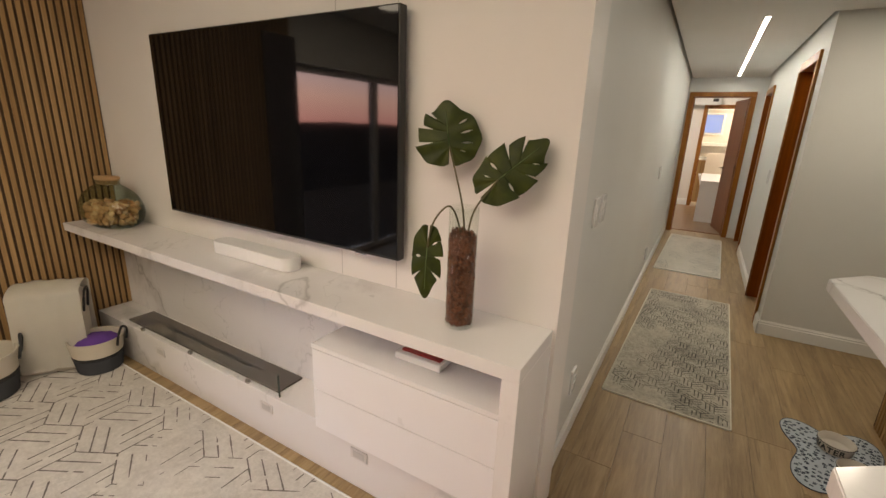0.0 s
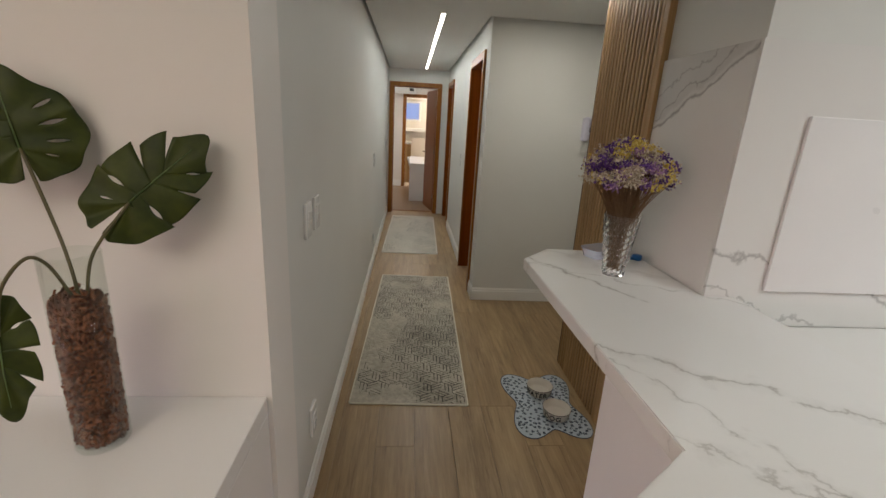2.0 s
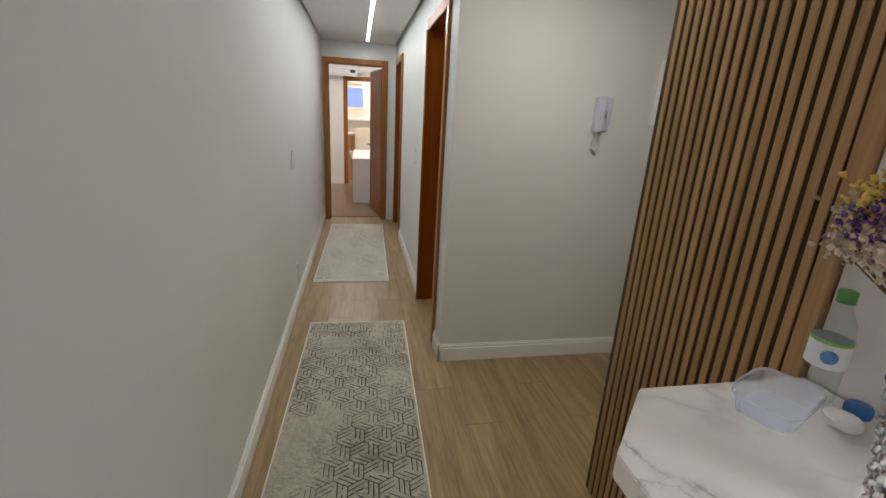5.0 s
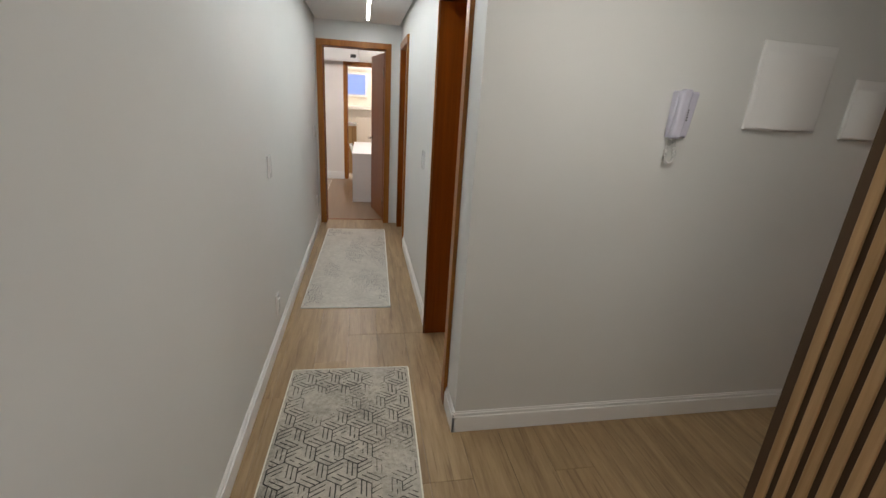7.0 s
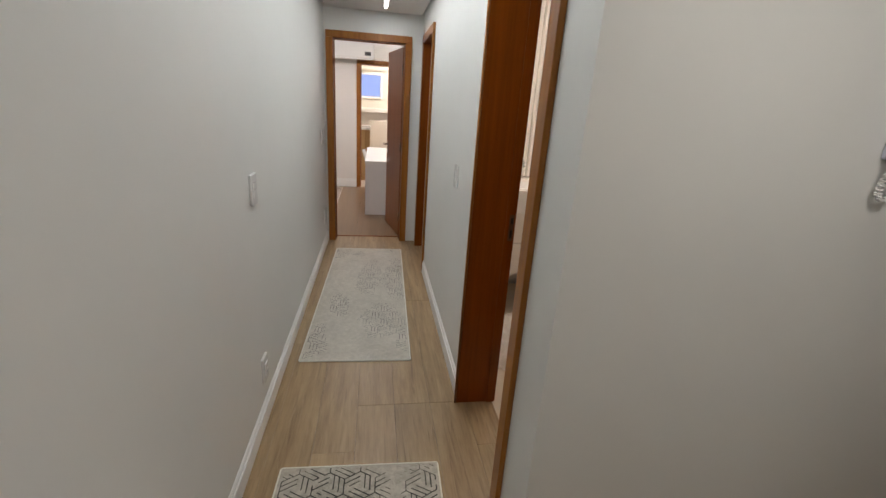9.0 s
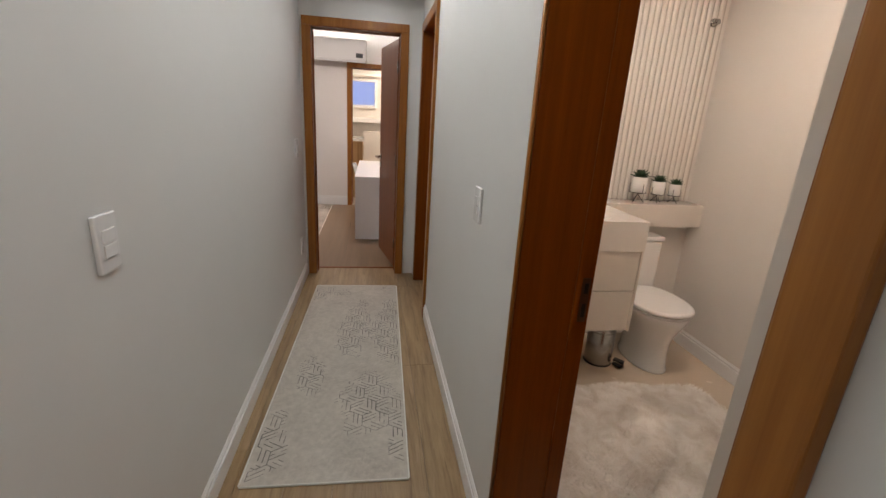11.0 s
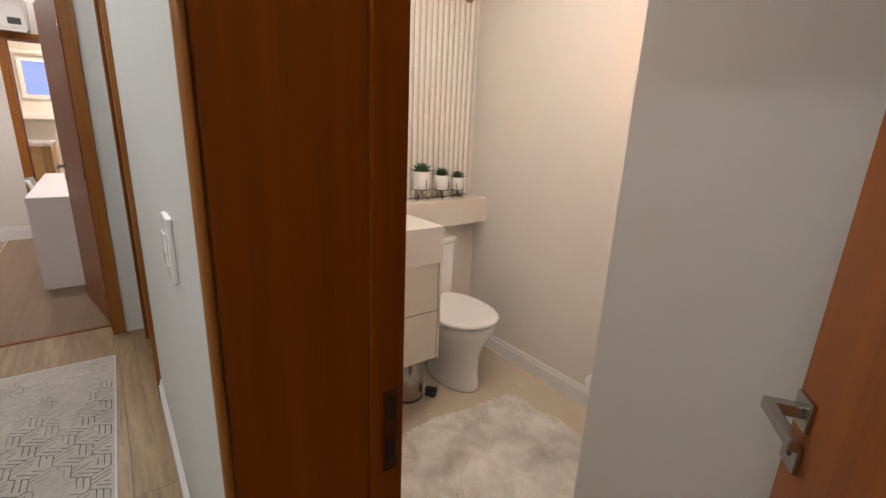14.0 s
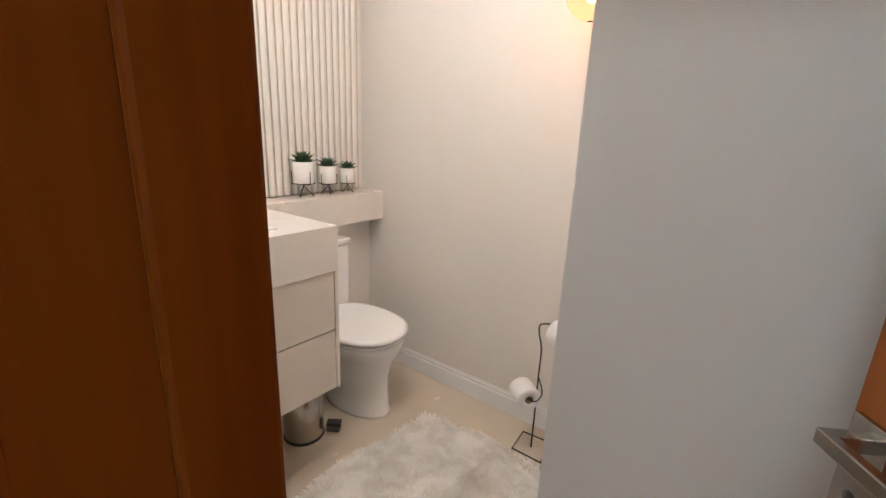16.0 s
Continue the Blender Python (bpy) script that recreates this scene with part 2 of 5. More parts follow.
def glass(name, tint=(0.97, 0.99, 0.98), rough=0.0, ior=1.45):
    n = Nodes(name, tint, rough)
    n.set("Transmission Weight", 1.0)
    n.set("IOR", ior)
    return n.mat


def glow(name, color, strength):
    n = Nodes(name, color, 0.5)
    n.set("Emission Color", (*color, 1))
    n.set("Emission Strength", strength)
    return n.mat


WALL = paint("wall_paint", (0.705, 0.71, 0.69))
WALL_TV = paint("panel_paint", (0.80, 0.77, 0.74), 0.5)
WALL_POWDER = paint("powder_paint", (0.80, 0.76, 0.71), 0.55)
CEILING = paint("ceiling_paint", (0.76, 0.76, 0.74), 0.75)
TRIM = plain("trim_white", (0.84, 0.84, 0.83), 0.32, 0, 180, 0.02)
MDF = plain("white_lacquer", (0.82, 0.81, 0.82), 0.3, 0, 180, 0.02)
PLASTIC = Nodes("white_plastic", (0.83, 0.83, 0.82), 0.24).mat
JAMB = wood("jamb_wood", (0.168, 0.038, 0.0025), (0.285, 0.072, 0.005), "z", 0.3)
DOORWOOD = wood("door_wood", (0.19, 0.052, 0.008), (0.31, 0.096, 0.019), "z", 0.36)
SLAT = wood("slat_wood", (0.28, 0.162, 0.066), (0.52, 0.34, 0.17), "z", 0.5)
SLATBACK = plain("slat_back", (0.070, 0.038, 0.016), 0.8)
MARBLE = marble("marble", (0.82, 0.81, 0.80), (0.25, 0.235, 0.22), 0.8, deep=0.55, fine=0.07)
MARBLE_BAR = marble("marble_bar", (0.83, 0.825, 0.82), (0.27, 0.25, 0.23), 0.8, deep=0.4, fine=0.12, seams=(
    (0.866, 0.50, 1.857, 1.62, 2.3, 0.006, 0.75), (0.50, 0.866, 2.20, 1.60, 2.3, 0.004, 0.5), (0.51, 0.86, 1.578, 0.4, 1.4, 0.009, 0.6), (0.90, 0.43, 1.352, 0.3, 1.25, 0.006, 0.5),
    (0.60, 0.80, 1.30, -0.2, 1.1, 0.008, 0.5), (0.35, 0.94, 0.62, -0.9, 0.7, 0.007, 0.5)))
MARBLE_TV = marble("marble_television", (0.80, 0.78, 0.77), (0.24, 0.225, 0.215), 0.8, seed=0.4, deep=0.5, fine=0.0, grey=0.5)
MARBLE_WALL = marble("marble_slab", (0.78, 0.77, 0.76), (0.24, 0.23, 0.23), 1.0, 0.16, 0.9, 0.12, 0.75)
STEEL = plain("brushed_steel", (0.46, 0.445, 0.42), 0.24, 1.0)
BLACK = plain("black_iron", (0.02, 0.02, 0.02), 0.45)
CERAMIC = plain("ceramic", (0.86, 0.85, 0.83), 0.1, 0.0, 20, 0.02)


def thin_glass(name, tint=(0.97, 0.985, 0.98), gloss=0.6):
    """A thin clear sheet: light goes straight through, the gloss follows the angle."""
    n = Nodes(name, tint, 0.02)
    clear = n.node("ShaderNodeBsdfTransparent")
    clear.inputs["Color"].default_value = (*tint, 1)
    shine = n.node("ShaderNodeBsdfGlossy", Roughness=0.02)
    fr = n.node("ShaderNodeLayerWeight", Blend=0.5)
    edge = n.math("ADD", n.math("MULTIPLY", n.math("POWER", fr.outputs["Facing"], 5.0), 0.6), 0.03)
    both = n.node("ShaderNodeMixShader")
    n.link(n.math("MULTIPLY", edge, gloss), both.inputs[0])
    n.link(clear.outputs[0], both.inputs[1])
    n.link(shine.outputs[0], both.inputs[2])
    n.link(both.outputs[0], n.tree.nodes["Material Output"].inputs["Surface"])
    return n.mat


THIN = thin_glass("thin_glass")
LED = glow("led", (1.0, 0.96, 0.9), 14.0)


# ---- setting: floors, walls, ceilings ----
H = 2.36          # ceiling
W = 0.99          # corridor width
END = 7.88        # face of the wall with the bedroom door


def wall(name, x0, x1, y0, y1, z0=0.0, z1=2.62, material=WALL, label="smooth painted light grey plaster wall"):
    return structure(name, box(x0, x1, y0, y1, z0, z1), material, label, "wall")


def wall_with_hole(name, axis, lo, hi, a, b, h0, h1, top, z1=2.62, bottom=0.0, material=WALL, label="smooth painted light grey plaster wall with a doorway"):
    """A wall from lo to hi across its thickness and a to b along it, with a hole h0 to h1 up to top."""
    bm = bmesh.new()
    for p, q, z0, zz in ((a, h0, 0, z1), (h1, b, 0, z1), (h0, h1, top, z1)) + (((h0, h1, 0, bottom),) if bottom else ()):
        if axis == "x":
            box_bm(bm, lo, hi, p, q, z0, zz)
        else:
            box_bm(bm, p, q, lo, hi, z0, zz)
    return structure(name, bm, material, label, "wall")


structure("subfloor", box(-3.4, 5.0, -4.2, 8.03, -0.2, -0.012), plain("screed", (0.14, 0.10, 0.07), 0.8), "dark screed under the floor boards", "floor")
# corridor and living room
wall("wall_corridor_left", -0.16, 0.0, 1.47, END)
wall("wall_television", -3.1, 0.048, 1.27, 1.47, 0, 2.62, WALL_TV, "warm white panelled television wall")
wall_with_hole("wall_living_side", "x", -3.25, -3.0, -4.2, 1.27, -3.0, -0.42, 2.04)
wall("wall_living_back", -3.0, 5.0, -4.35, -4.2)
wall_with_hole("wall_corridor_right_a", "x", W, 1.17, 4.0, 6.2, 4.245, 4.995, 2.115)
wall_with_hole("wall_corridor_right_b", "x", W, 1.17, 6.2, END, 6.945, 7.715, 2.115)
wall("wall_entry", 1.17, 3.4, 4.0, 4.15)
wall_with_hole("wall_entry_side", "x", 3.25, 3.4, 2.88, 4.0, 2.955, 3.845, 2.115)
wall("wall_kitchen_entry", 1.475, 5.0, 1.71, 2.88, 0, 2.62, WALL, "smooth painted wall between kitchen and entrance")
wall("wall_kitchen_side", 4.85, 5.0, -4.2, 1.71)
wall_with_hole("wall_end", "y", END, 8.03, -0.16, 1.17, 0.065, 0.831, 2.115)
wall("wall_storage", 1.17, 2.2, 7.8, 7.88)
# powder room
wall("wall_powder_right", 2.77, 2.9, 4.15, 6.66, 0, 2.62, WALL_POWDER, "warm off-white painted powder room wall")
wall("wall_powder_far", 1.17, 2.9, 6.66, 6.80, 0, 2.62, WALL_POWDER, "warm off-white painted powder room wall")
wall("wall_powder_shaft", 1.85, 2.0, 4.15, 5.08, 0, 2.62, WALL, "plain grey-white wall return facing the door")
wall("wall_powder_near", 2.0, 2.77, 4.93, 5.08, 0, 2.62, WALL_POWDER, "warm off-white painted wall return")
structure("floor_powder", box(1.172, 2.9, 4.15, 6.66, -0.2, 0.004), plain("porcelain_floor", (0.60, 0.51, 0.40), 0.25, 0, 30, 0.04), "glossy beige porcelain tile floor", "floor")
structure("ceiling_powder", box(1.17, 2.9, 4.15, 6.66, 2.5, 2.62), CEILING, "white plaster ceiling", "ceiling")
# bedroom and its bathroom
structure("floor_bedroom", box(-3.0, 2.4, 8.03, 11.1, -0.2, 0.003), wood("bedroom_floor", (0.17, 0.105, 0.06), (0.29, 0.195, 0.12), "y", 0.3, 0.6), "brown laminate bedroom floor", "floor")
wall_with_hole("wall_bedroom_far", "y", 11.1, 11.22, -3.0, 2.4, 0.235, 1.065, 2.115, 2.75, material=WALL_TV)
wall("wall_bedroom_left", -3.15, -3.0, 8.03, 11.22, 0, 2.75, WALL_TV)
wall("wall_bedroom_right", 2.4, 2.55, 7.88, 13.15, 0, 2.75, WALL_TV)
wall("wall_bedroom_near_left", -3.15, -0.16, 7.88, 8.03, 0, 2.75, WALL_TV)
wall("wall_bedroom_near_right", 1.17, 2.4, 7.88, 8.03, 0, 2.75, WALL_TV)
structure("ceiling_bedroom", box(-3.15, 2.55, 8.03, 13.15, 2.64, 2.74), CEILING, "white plaster bedroom ceiling", "ceiling")
structure("floor_bathroom", box(-0.4, 2.4, 11.1, 13.0, -0.2, 0.006), plain("bath_tile", (0.66, 0.60, 0.53), 0.25), "beige bathroom floor", "floor")
wall("wall_bathroom_left", -0.4, -0.28, 11.22, 13.15, 0, 2.75, WALL_POWDER)
wall_with_hole("wall_bathroom_far", "y", 13.0, 13.15, -0.28, 2.4, 0.14, 0.66, 2.08, 2.75, 1.55, WALL_POWDER)
# ceilings
structure("ceiling_corridor", box(0.025, W - 0.025, 1.9, END - 0.025, H, 2.6), CEILING, "white plaster corridor ceiling with a shadow gap", "ceiling")
structure("ceiling_entry", box(W - 0.025, 3.25, 2.2, 3.975, H, 2.6), CEILING, "white plaster entrance ceiling", "ceiling")
structure("ceiling_living", box(-3.25, 5.0, -4.35, 1.9, 2.56, 2.7), CEILING, "white plaster living room ceiling", "ceiling")
structure("roof_slab", box(-3.4, 5.2, -4.5, 8.1, 2.7, 2.8), plain("slab_concrete", (0.2, 0.2, 0.2), 0.8), "concrete slab over the rooms", "ceiling")
# Sheet over the ceiling gap; its dark grey paints the shade in there.
structure("gap_shade_sheet", box(-0.01, 3.3, 1.9, END + 0.01, 2.6, 2.64), plain("gap_shade", (0.25, 0.25, 0.24), 0.8), "dark grey sheet closing the ceiling gap, shade put into its colour", "trim")


# ---- trim: baseboards, door frames ----
def baseboard(axis, face, side, a, b, z=0.0, k=1.0):
    """A stepped skirting board on a wall face; side is the way it stands out."""
    bm = bmesh.new()
    for depth, z0, z1, bev in ((0.015, z, z + 0.115 * k, 0.002), (0.010, z + 0.115 * k, z + 0.138 * k, 0.003), (0.006, z + 0.138 * k, z + 0.150 * k, 0.002)):
        lo, hi = sorted((face, face + side * depth))
        if axis == "x":
            box_bm(bm, lo, hi, a, b, z0, z1, bev, 1)
        else:
            box_bm(bm, a, b, lo, hi, z0, z1, bev, 1)
    return structure("baseboard", bm, TRIM, "white stepped wooden baseboard along the wall", "baseboard")


baseboard("x", 0.0, 1, 1.47, END, 0.0, 0.72)
baseboard("x", W, -1, 3.985, 4.20, 0.0, 0.78)
baseboard("x", W, -1, 5.0, 6.90, 0.0, 0.78)
baseboard("x", W, -1, 7.76, END, 0.0, 0.78)
baseboard("y", 4.0, -1, W - 0.015, 3.25, 0.0, 0.78)
baseboard("x", 2.77, -1, 5.08, 6.60, 0.004, 0.74)
baseboard("x", 1.17, 1, 5.06, 6.66, 0.004)
baseboard("y", 5.08, 1, 2.0, 2.755, 0.004)
baseboard("y", 11.1, -1, -3.0, 0.19)


def door_frame(name, axis, a, b, lo, hi, top, near, far, label, wide=0.07):
    """Jamb lining between a and b, casings on one or both faces of the wall."""
    ob = thing(name, label, "door frame", kind="structure")

    def put(bm, along0, along1, deep0, deep1, z0, z1, bev):
        if axis == "x":
            box_bm(bm, deep0, deep1, along0, along1, z0, z1, bev)
        else:
            box_bm(bm, along0, along1, deep0, deep1, z0, z1, bev)
        return bm

    for p, q in ((a - 0.025, a), (b, b + 0.025)):
        part("jamb", put(bmesh.new(), p, q, lo, hi, 0.0, top + 0.025, 0.002), JAMB, ob, "dark red-brown varnished jamb")
    part("head", put(bmesh.new(), a, b, lo, hi, top, top + 0.025, 0.002), JAMB, ob)
    for face, way in near:
        p, q = sorted((face, face + way * 0.020))
        part("casing", put(bmesh.new(), a - 0.07, a - 0.004, p, q, 0.0, top + 0.004, 0.003), CASING, ob, "orange-brown flat casing")
        part("casing", put(bmesh.new(), b + 0.004, b + wide, p, q, 0.0, top + 0.004, 0.003), CASING, ob, "orange-brown flat casing")
        part("casing", put(bmesh.new(), a - 0.07, b + wide, p, q, top + 0.0045, top + 0.07, 0.003), CASING, ob, "orange-brown flat casing")
    for face, way in far:
        p, q = sorted((face, face + way))
        part("stop", put(bmesh.new(), a, a + 0.010, p, q, 0.0, top, 0.003), JAMB, ob)
        part("stop", put(bmesh.new(), b - 0.007, b, p, q, 0.0, top, 0.003), JAMB, ob)
        part("stop", put(bmesh.new(), a + 0.010, b - 0.007, p, q, top - 0.007, top, 0.001), JAMB, ob)
    return ob


CASING = wood("casing_wood", (0.22, 0.075, 0.013), (0.38, 0.155, 0.034), "z", 0.3)
frame_powder = door_frame("door_frame_1", "x", 4.27, 4.97, 0.974, 1.186, 2.09, [(W, -1)], [(1.138, 0.048)], "dark varnished wooden door frame of the powder room", 0.03)
part("bead", tube([(0.966, 4.972, 0.001), (0.966, 4.972, 2.09)], 0.0055, 10), CASING, frame_powder, "rounded glossy bead along the casing")
frame_store = door_frame("door_frame_2", "x", 6.97, 7.69, 0.974, 1.20, 2.09, [(W, -1)], [(1.13, 0.04)], "dark varnished wooden door frame in the corridor")
frame_bed = door_frame("door_frame_3", "y", 0.09, 0.806, END - 0.016, 8.045, 2.09, [(END, -1), (8.03, 1)], [(7.95, 0.03)], "dark varnished wooden door frame of the bedroom")
frame_bath = door_frame("door_frame_4", "y", 0.26, 1.04, 11.09, 11.23, 2.09, [(11.1, -1)], [(11.18, 0.03)], "dark varnished wooden door frame of the bathroom")
frame_entry = door_frame("door_frame_5", "x", 2.98, 3.82, 3.24, 3.41, 2.09, [], [(3.30, 0.04)], "varnished wooden frame of the entrance door")

strike = part("strike_plate", box(1.154, 1.178, 4.9615, 4.9675, 0.93, 1.06, 0.002), plain("dark_steel", (0.16, 0.11, 0.08), 0.3, 1.0), frame_powder, "worn steel strike plate in the jamb")
part("slot", box(1.161, 1.172, 4.9595, 4.963, 1.015, 1.045, 0.001), BLACK, strike)
part("slot", box(1.161, 1.172, 4.9595, 4.963, 0.945, 0.985, 0.001), BLACK, strike)


def lever(parent, x, z, y=0.0, way=1, turn=-1):
    """A square-edged lever handle on a rose, and a key rose below."""
    h = part("handle", box(x - 0.026, x + 0.026, min(y, y + way * 0.008), max(y, y + way * 0.008), z - 0.026, z + 0.026, 0.0015), STEEL, parent, "brushed steel lever handle on a square rose")
    part("stem", box(x - 0.010, x + 0.010, min(y + way * 0.008, y + way * 0.058), max(y + way * 0.008, y + way * 0.058), z - 0.010, z + 0.010, 0.002), STEEL, h)
    part("grip", box(min(x + 0.0101, x + turn * 0.108), max(x + 0.0101, x + turn * 0.108), min(y + way * 0.046, y + way * 0.060), max(y + way * 0.046, y + way * 0.060), z - 0.0102, z + 0.0102, 0.002), STEEL, h)
    k = part("key_rose", box(x - 0.026, x + 0.026, min(y, y + way * 0.008), max(y, y + way * 0.008), z - 0.104, z - 0.052, 0.0015), STEEL, parent, "square steel key rose")
    part("keyhole", lathe([(0.0, 0.0), (0.007, 0.0), (0.007, 0.002), (0.0, 0.002)], 12, m=pose(x, y + way * 0.0075, z - 0.078, -90 * way)), BLACK, k)


def door(name, label, m, width, hinges=(), height=2.08, material=None):
    """A flush leaf from its hinge along local x; the seen face is local y = 0."""
    ob = thing(name, label, "door", m, kind="structure")
    part("leaf", box(0.003, width, -0.035, 0.0, 0.008, height, 0.002), material or DOORWOOD, ob)
    for z in hinges:
        h = part("hinge", box(-0.012, 0.016, -0.002, 0.004, z - 0.045, z + 0.045, 0.001), STEEL, ob, "steel butt hinge")
        part("pin", lathe([(0, -0.05), (0.006, -0.05), (0.006, 0.05), (0, 0.05)], 10, m=pose(-0.004, 0.004, z)), STEEL, h)
    return ob


door_powder = door("door_1", "orange-brown veneered door standing open into the powder room", pose(1.20, 4.285, 0, 0, 0, 33.0), 0.69)
lever(door_powder, 0.655, 0.98)
door_bed = door("door_2", "brown veneered bedroom door standing open", pose(0.80, 8.05, 0, 0, 0, 101), 0.71, (0.25, 1.05, 1.85))
lever(door_bed, 0.65, 1.02)
door_store = door("door_3", "closed dark brown wooden door in a deep frame", pose(1.172, 6.973, 0, 0, 0, 90), 0.714, material=JAMB)
for y0, y1, z0, z1 in ((2.91, 2.976, 0.0, 2.094), (3.824, 3.89, 0.0, 2.094), (2.91, 3.89, 2.0945, 2.16)):
    part("casing", box(3.236, 3.25, y0, y1, z0, z1, 0.003), TRIM, frame_entry, "white flat casing")
door_entry = door("door_4", "brown veneered entrance door, closed", pose(3.27, 2.983, 0, 0, 0, 90), 0.834)
lever(door_entry, 0.76, 1.0)


# ---- slatted panels ----
def slat_panel(name, label, base, axis, face, out, a, b, z0, z1, pitch, width, depth, material, back, edge=0.0, round_=0.003):
    """Upright slats on a dark board; edge: a plain board at the end a."""
    ob = thing(name, label, "wall panel", kind="structure")

    def put(p, q, d0, d1, u, v, bev):
        lo, hi = sorted((d0, d1))
        return box(lo, hi, p, q, u, v, bev, 1) if axis == "x" else box(p, q, lo, hi, u, v, bev, 1)

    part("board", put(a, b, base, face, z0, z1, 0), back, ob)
    if edge:
        part("edge_board", put(a - 0.010, a + edge, base, face + out * (depth + 0.004), z0, z1, 0.002), material, ob)
    n = int((b - a - edge) / pitch)
    first = put(0, width, face, face + out * depth, z0, z1, round_)
    data = mesh_of("slat", first, material)
    for i in range(n):
        s = new("slat", data)
        s.parent = ob
        at = a + edge + (i + 0.3) * pitch
        s.location = (0, at, 0) if axis == "x" else (at, 0, 0)
    return ob


slat_panel("wall_panel_1", "vertical light oak slats on a dark board, floor to ceiling", 1.475, "x", 1.452, -1, 2.268, 2.935, 0.0, 2.36, 0.0362, 0.0225, 0.0065, SLAT, SLATBACK, 0.03, 0.002)
slat_panel("wall_panel_2", "vertical oak slats on a dark board beside the television wall", -3.0, "x", -2.965, 1, -0.40, 1.268, 0.0, 2.56, 0.0362, 0.0225, 0.0075, SLAT, SLATBACK, 0.0, 0.002)

# ---- marble cladding and kitchen ----
structure("cladding_pillar", box(1.458, 1.4735, 1.7085, 2.253, 1.001, 1.862, 0.001), MARBLE_WALL, "grey veined marble slab on the pillar", "cladding")
structure("cladding_kitchen", box(1.458, 4.84, 1.694, 1.7075, 0.886, 1.862, 0.001), MARBLE_WALL, "white veined marble slab behind the kitchen worktop", "cladding")
board = thing("white_panel", "flat white lacquered panel fixed to the marble", "panel")
part("face", box(1.672, 2.42, 1.679, 1.689, 1.03, 1.64, 0.003), MDF, board)
part("batten", box(1.675, 2.417, 1.689, 1.6938, 1.033, 1.637, 0.001), MDF, board)
worktop = thing("kitchen_worktop", "white marble kitchen worktop on white cabinets", "counter")
part("top", box(1.62, 4.84, 1.05, 1.694, 0.848, 0.885, 0.003), MARBLE, worktop)
part("cabinet", box(1.66, 4.84, 1.10, 1.69, 0.10, 0.848, 0.002), MDF, worktop)
part("plinth", box(1.66, 4.84, 1.16, 1.69, 0.0, 0.10), BLACK, worktop)

counter = thing("bar_counter", "white veined marble bar counter with a chamfered corner", "counter")
part("top", slab([(1.044, 2.255), (0.891, 2.09), (0.893, 0.925), (0.66, 0.76), (0.66, -0.9), (1.575, -0.9), (1.575, 1.693), (1.457, 1.693), (1.457, 2.2545), (1.44, 2.2545)], 0.952, 1.0, 0.003), MARBLE_BAR, counter)
part("front_panel", box(0.99, 1.06, -0.8, 1.42, 0.0, 0.952, 0.002), MDF, counter, "white lacquered panel under the top")
part("end_panel", box(1.06, 1.52, 1.36, 1.42, 0.0, 0.952, 0.002), MDF, counter, "white lacquered panel under the top")
part("edge_drop", box(0.70, 0.74, -0.8, 0.70, 0.87, 0.952, 0.002), MARBLE_BAR, counter)
structure("counter_plinth_wall", box(1.475, 1.60, 1.42, 1.71, 0.0, 0.95), WALL, "white wall stub under the counter", "wall")

# ---- television wall ----
unit = thing("television_unit", "wall to wall white marble shelf and bench below a television", "shelf")
part("shelf", box(-2.95, 0.036, 0.957, 1.269, 0.82, 0.868, 0.003), MARBLE_TV, unit)
part("bench", box(-2.95, -0.022, 1.05, 1.255, 0.0, 0.25, 0.003), MARBLE_TV, unit)
part("back_slab", box(-2.95, -0.022, 1.2555, 1.2695, 0.001, 0.819, 0.001), MARBLE_TV, unit, "veined marble slab between bench and shelf")
side = part("side_panel", box(-0.02, 0.036, 0.959, 1.269, 0.0, 0.8195, 0.002), MARBLE_TV, unit)
for x in (-2.2, -1.25, -0.66):
    so = part("socket", box(x - 0.045, x + 0.045, 1.0455, 1.0505, 0.15, 0.20, 0.002), plain("grey_plastic", (0.62, 0.59, 0.57), 0.4), unit, "grey plastic socket plate")
    part("insert", box(x - 0.030, x + 0.030, 1.0435, 1.0456, 0.160, 0.190, 0.002), plain("grey_insert", (0.50, 0.48, 0.46), 0.35), so)

cabinet = thing("drawer_cabinet", "white lacquered cabinet with two drawers and an open niche", "cabinet")
part("carcass", box(-0.835, -0.022, 1.0, 1.25, 0.285, 0.655, 0.002), MDF, cabinet)
part("cabinet_top", box(-0.845, -0.022, 0.984, 1.25, 0.656, 0.674, 0.002), MDF, cabinet)
part("drawer", box(-0.838, -0.024, 0.982, 0.9995, 0.474, 0.653, 0.002), MDF, cabinet)
part("drawer", box(-0.838, -0.024, 0.982, 0.9995, 0.288, 0.470, 0.002), MDF, cabinet)
for x in (-0.78, -0.10):
    part("foot", box(x, x + 0.04, 1.07, 1.11, 0.251, 0.285), MDF, cabinet)

for x in (-0.935, -0.635):
    structure("panel_joint", box(x - 0.0015, x + 0.0015, 1.2688, 1.27, 0.87, 2.56), plain("joint_grey", (0.5, 0.47, 0.45), 0.7), "thin joint between the wall panels", "trim")

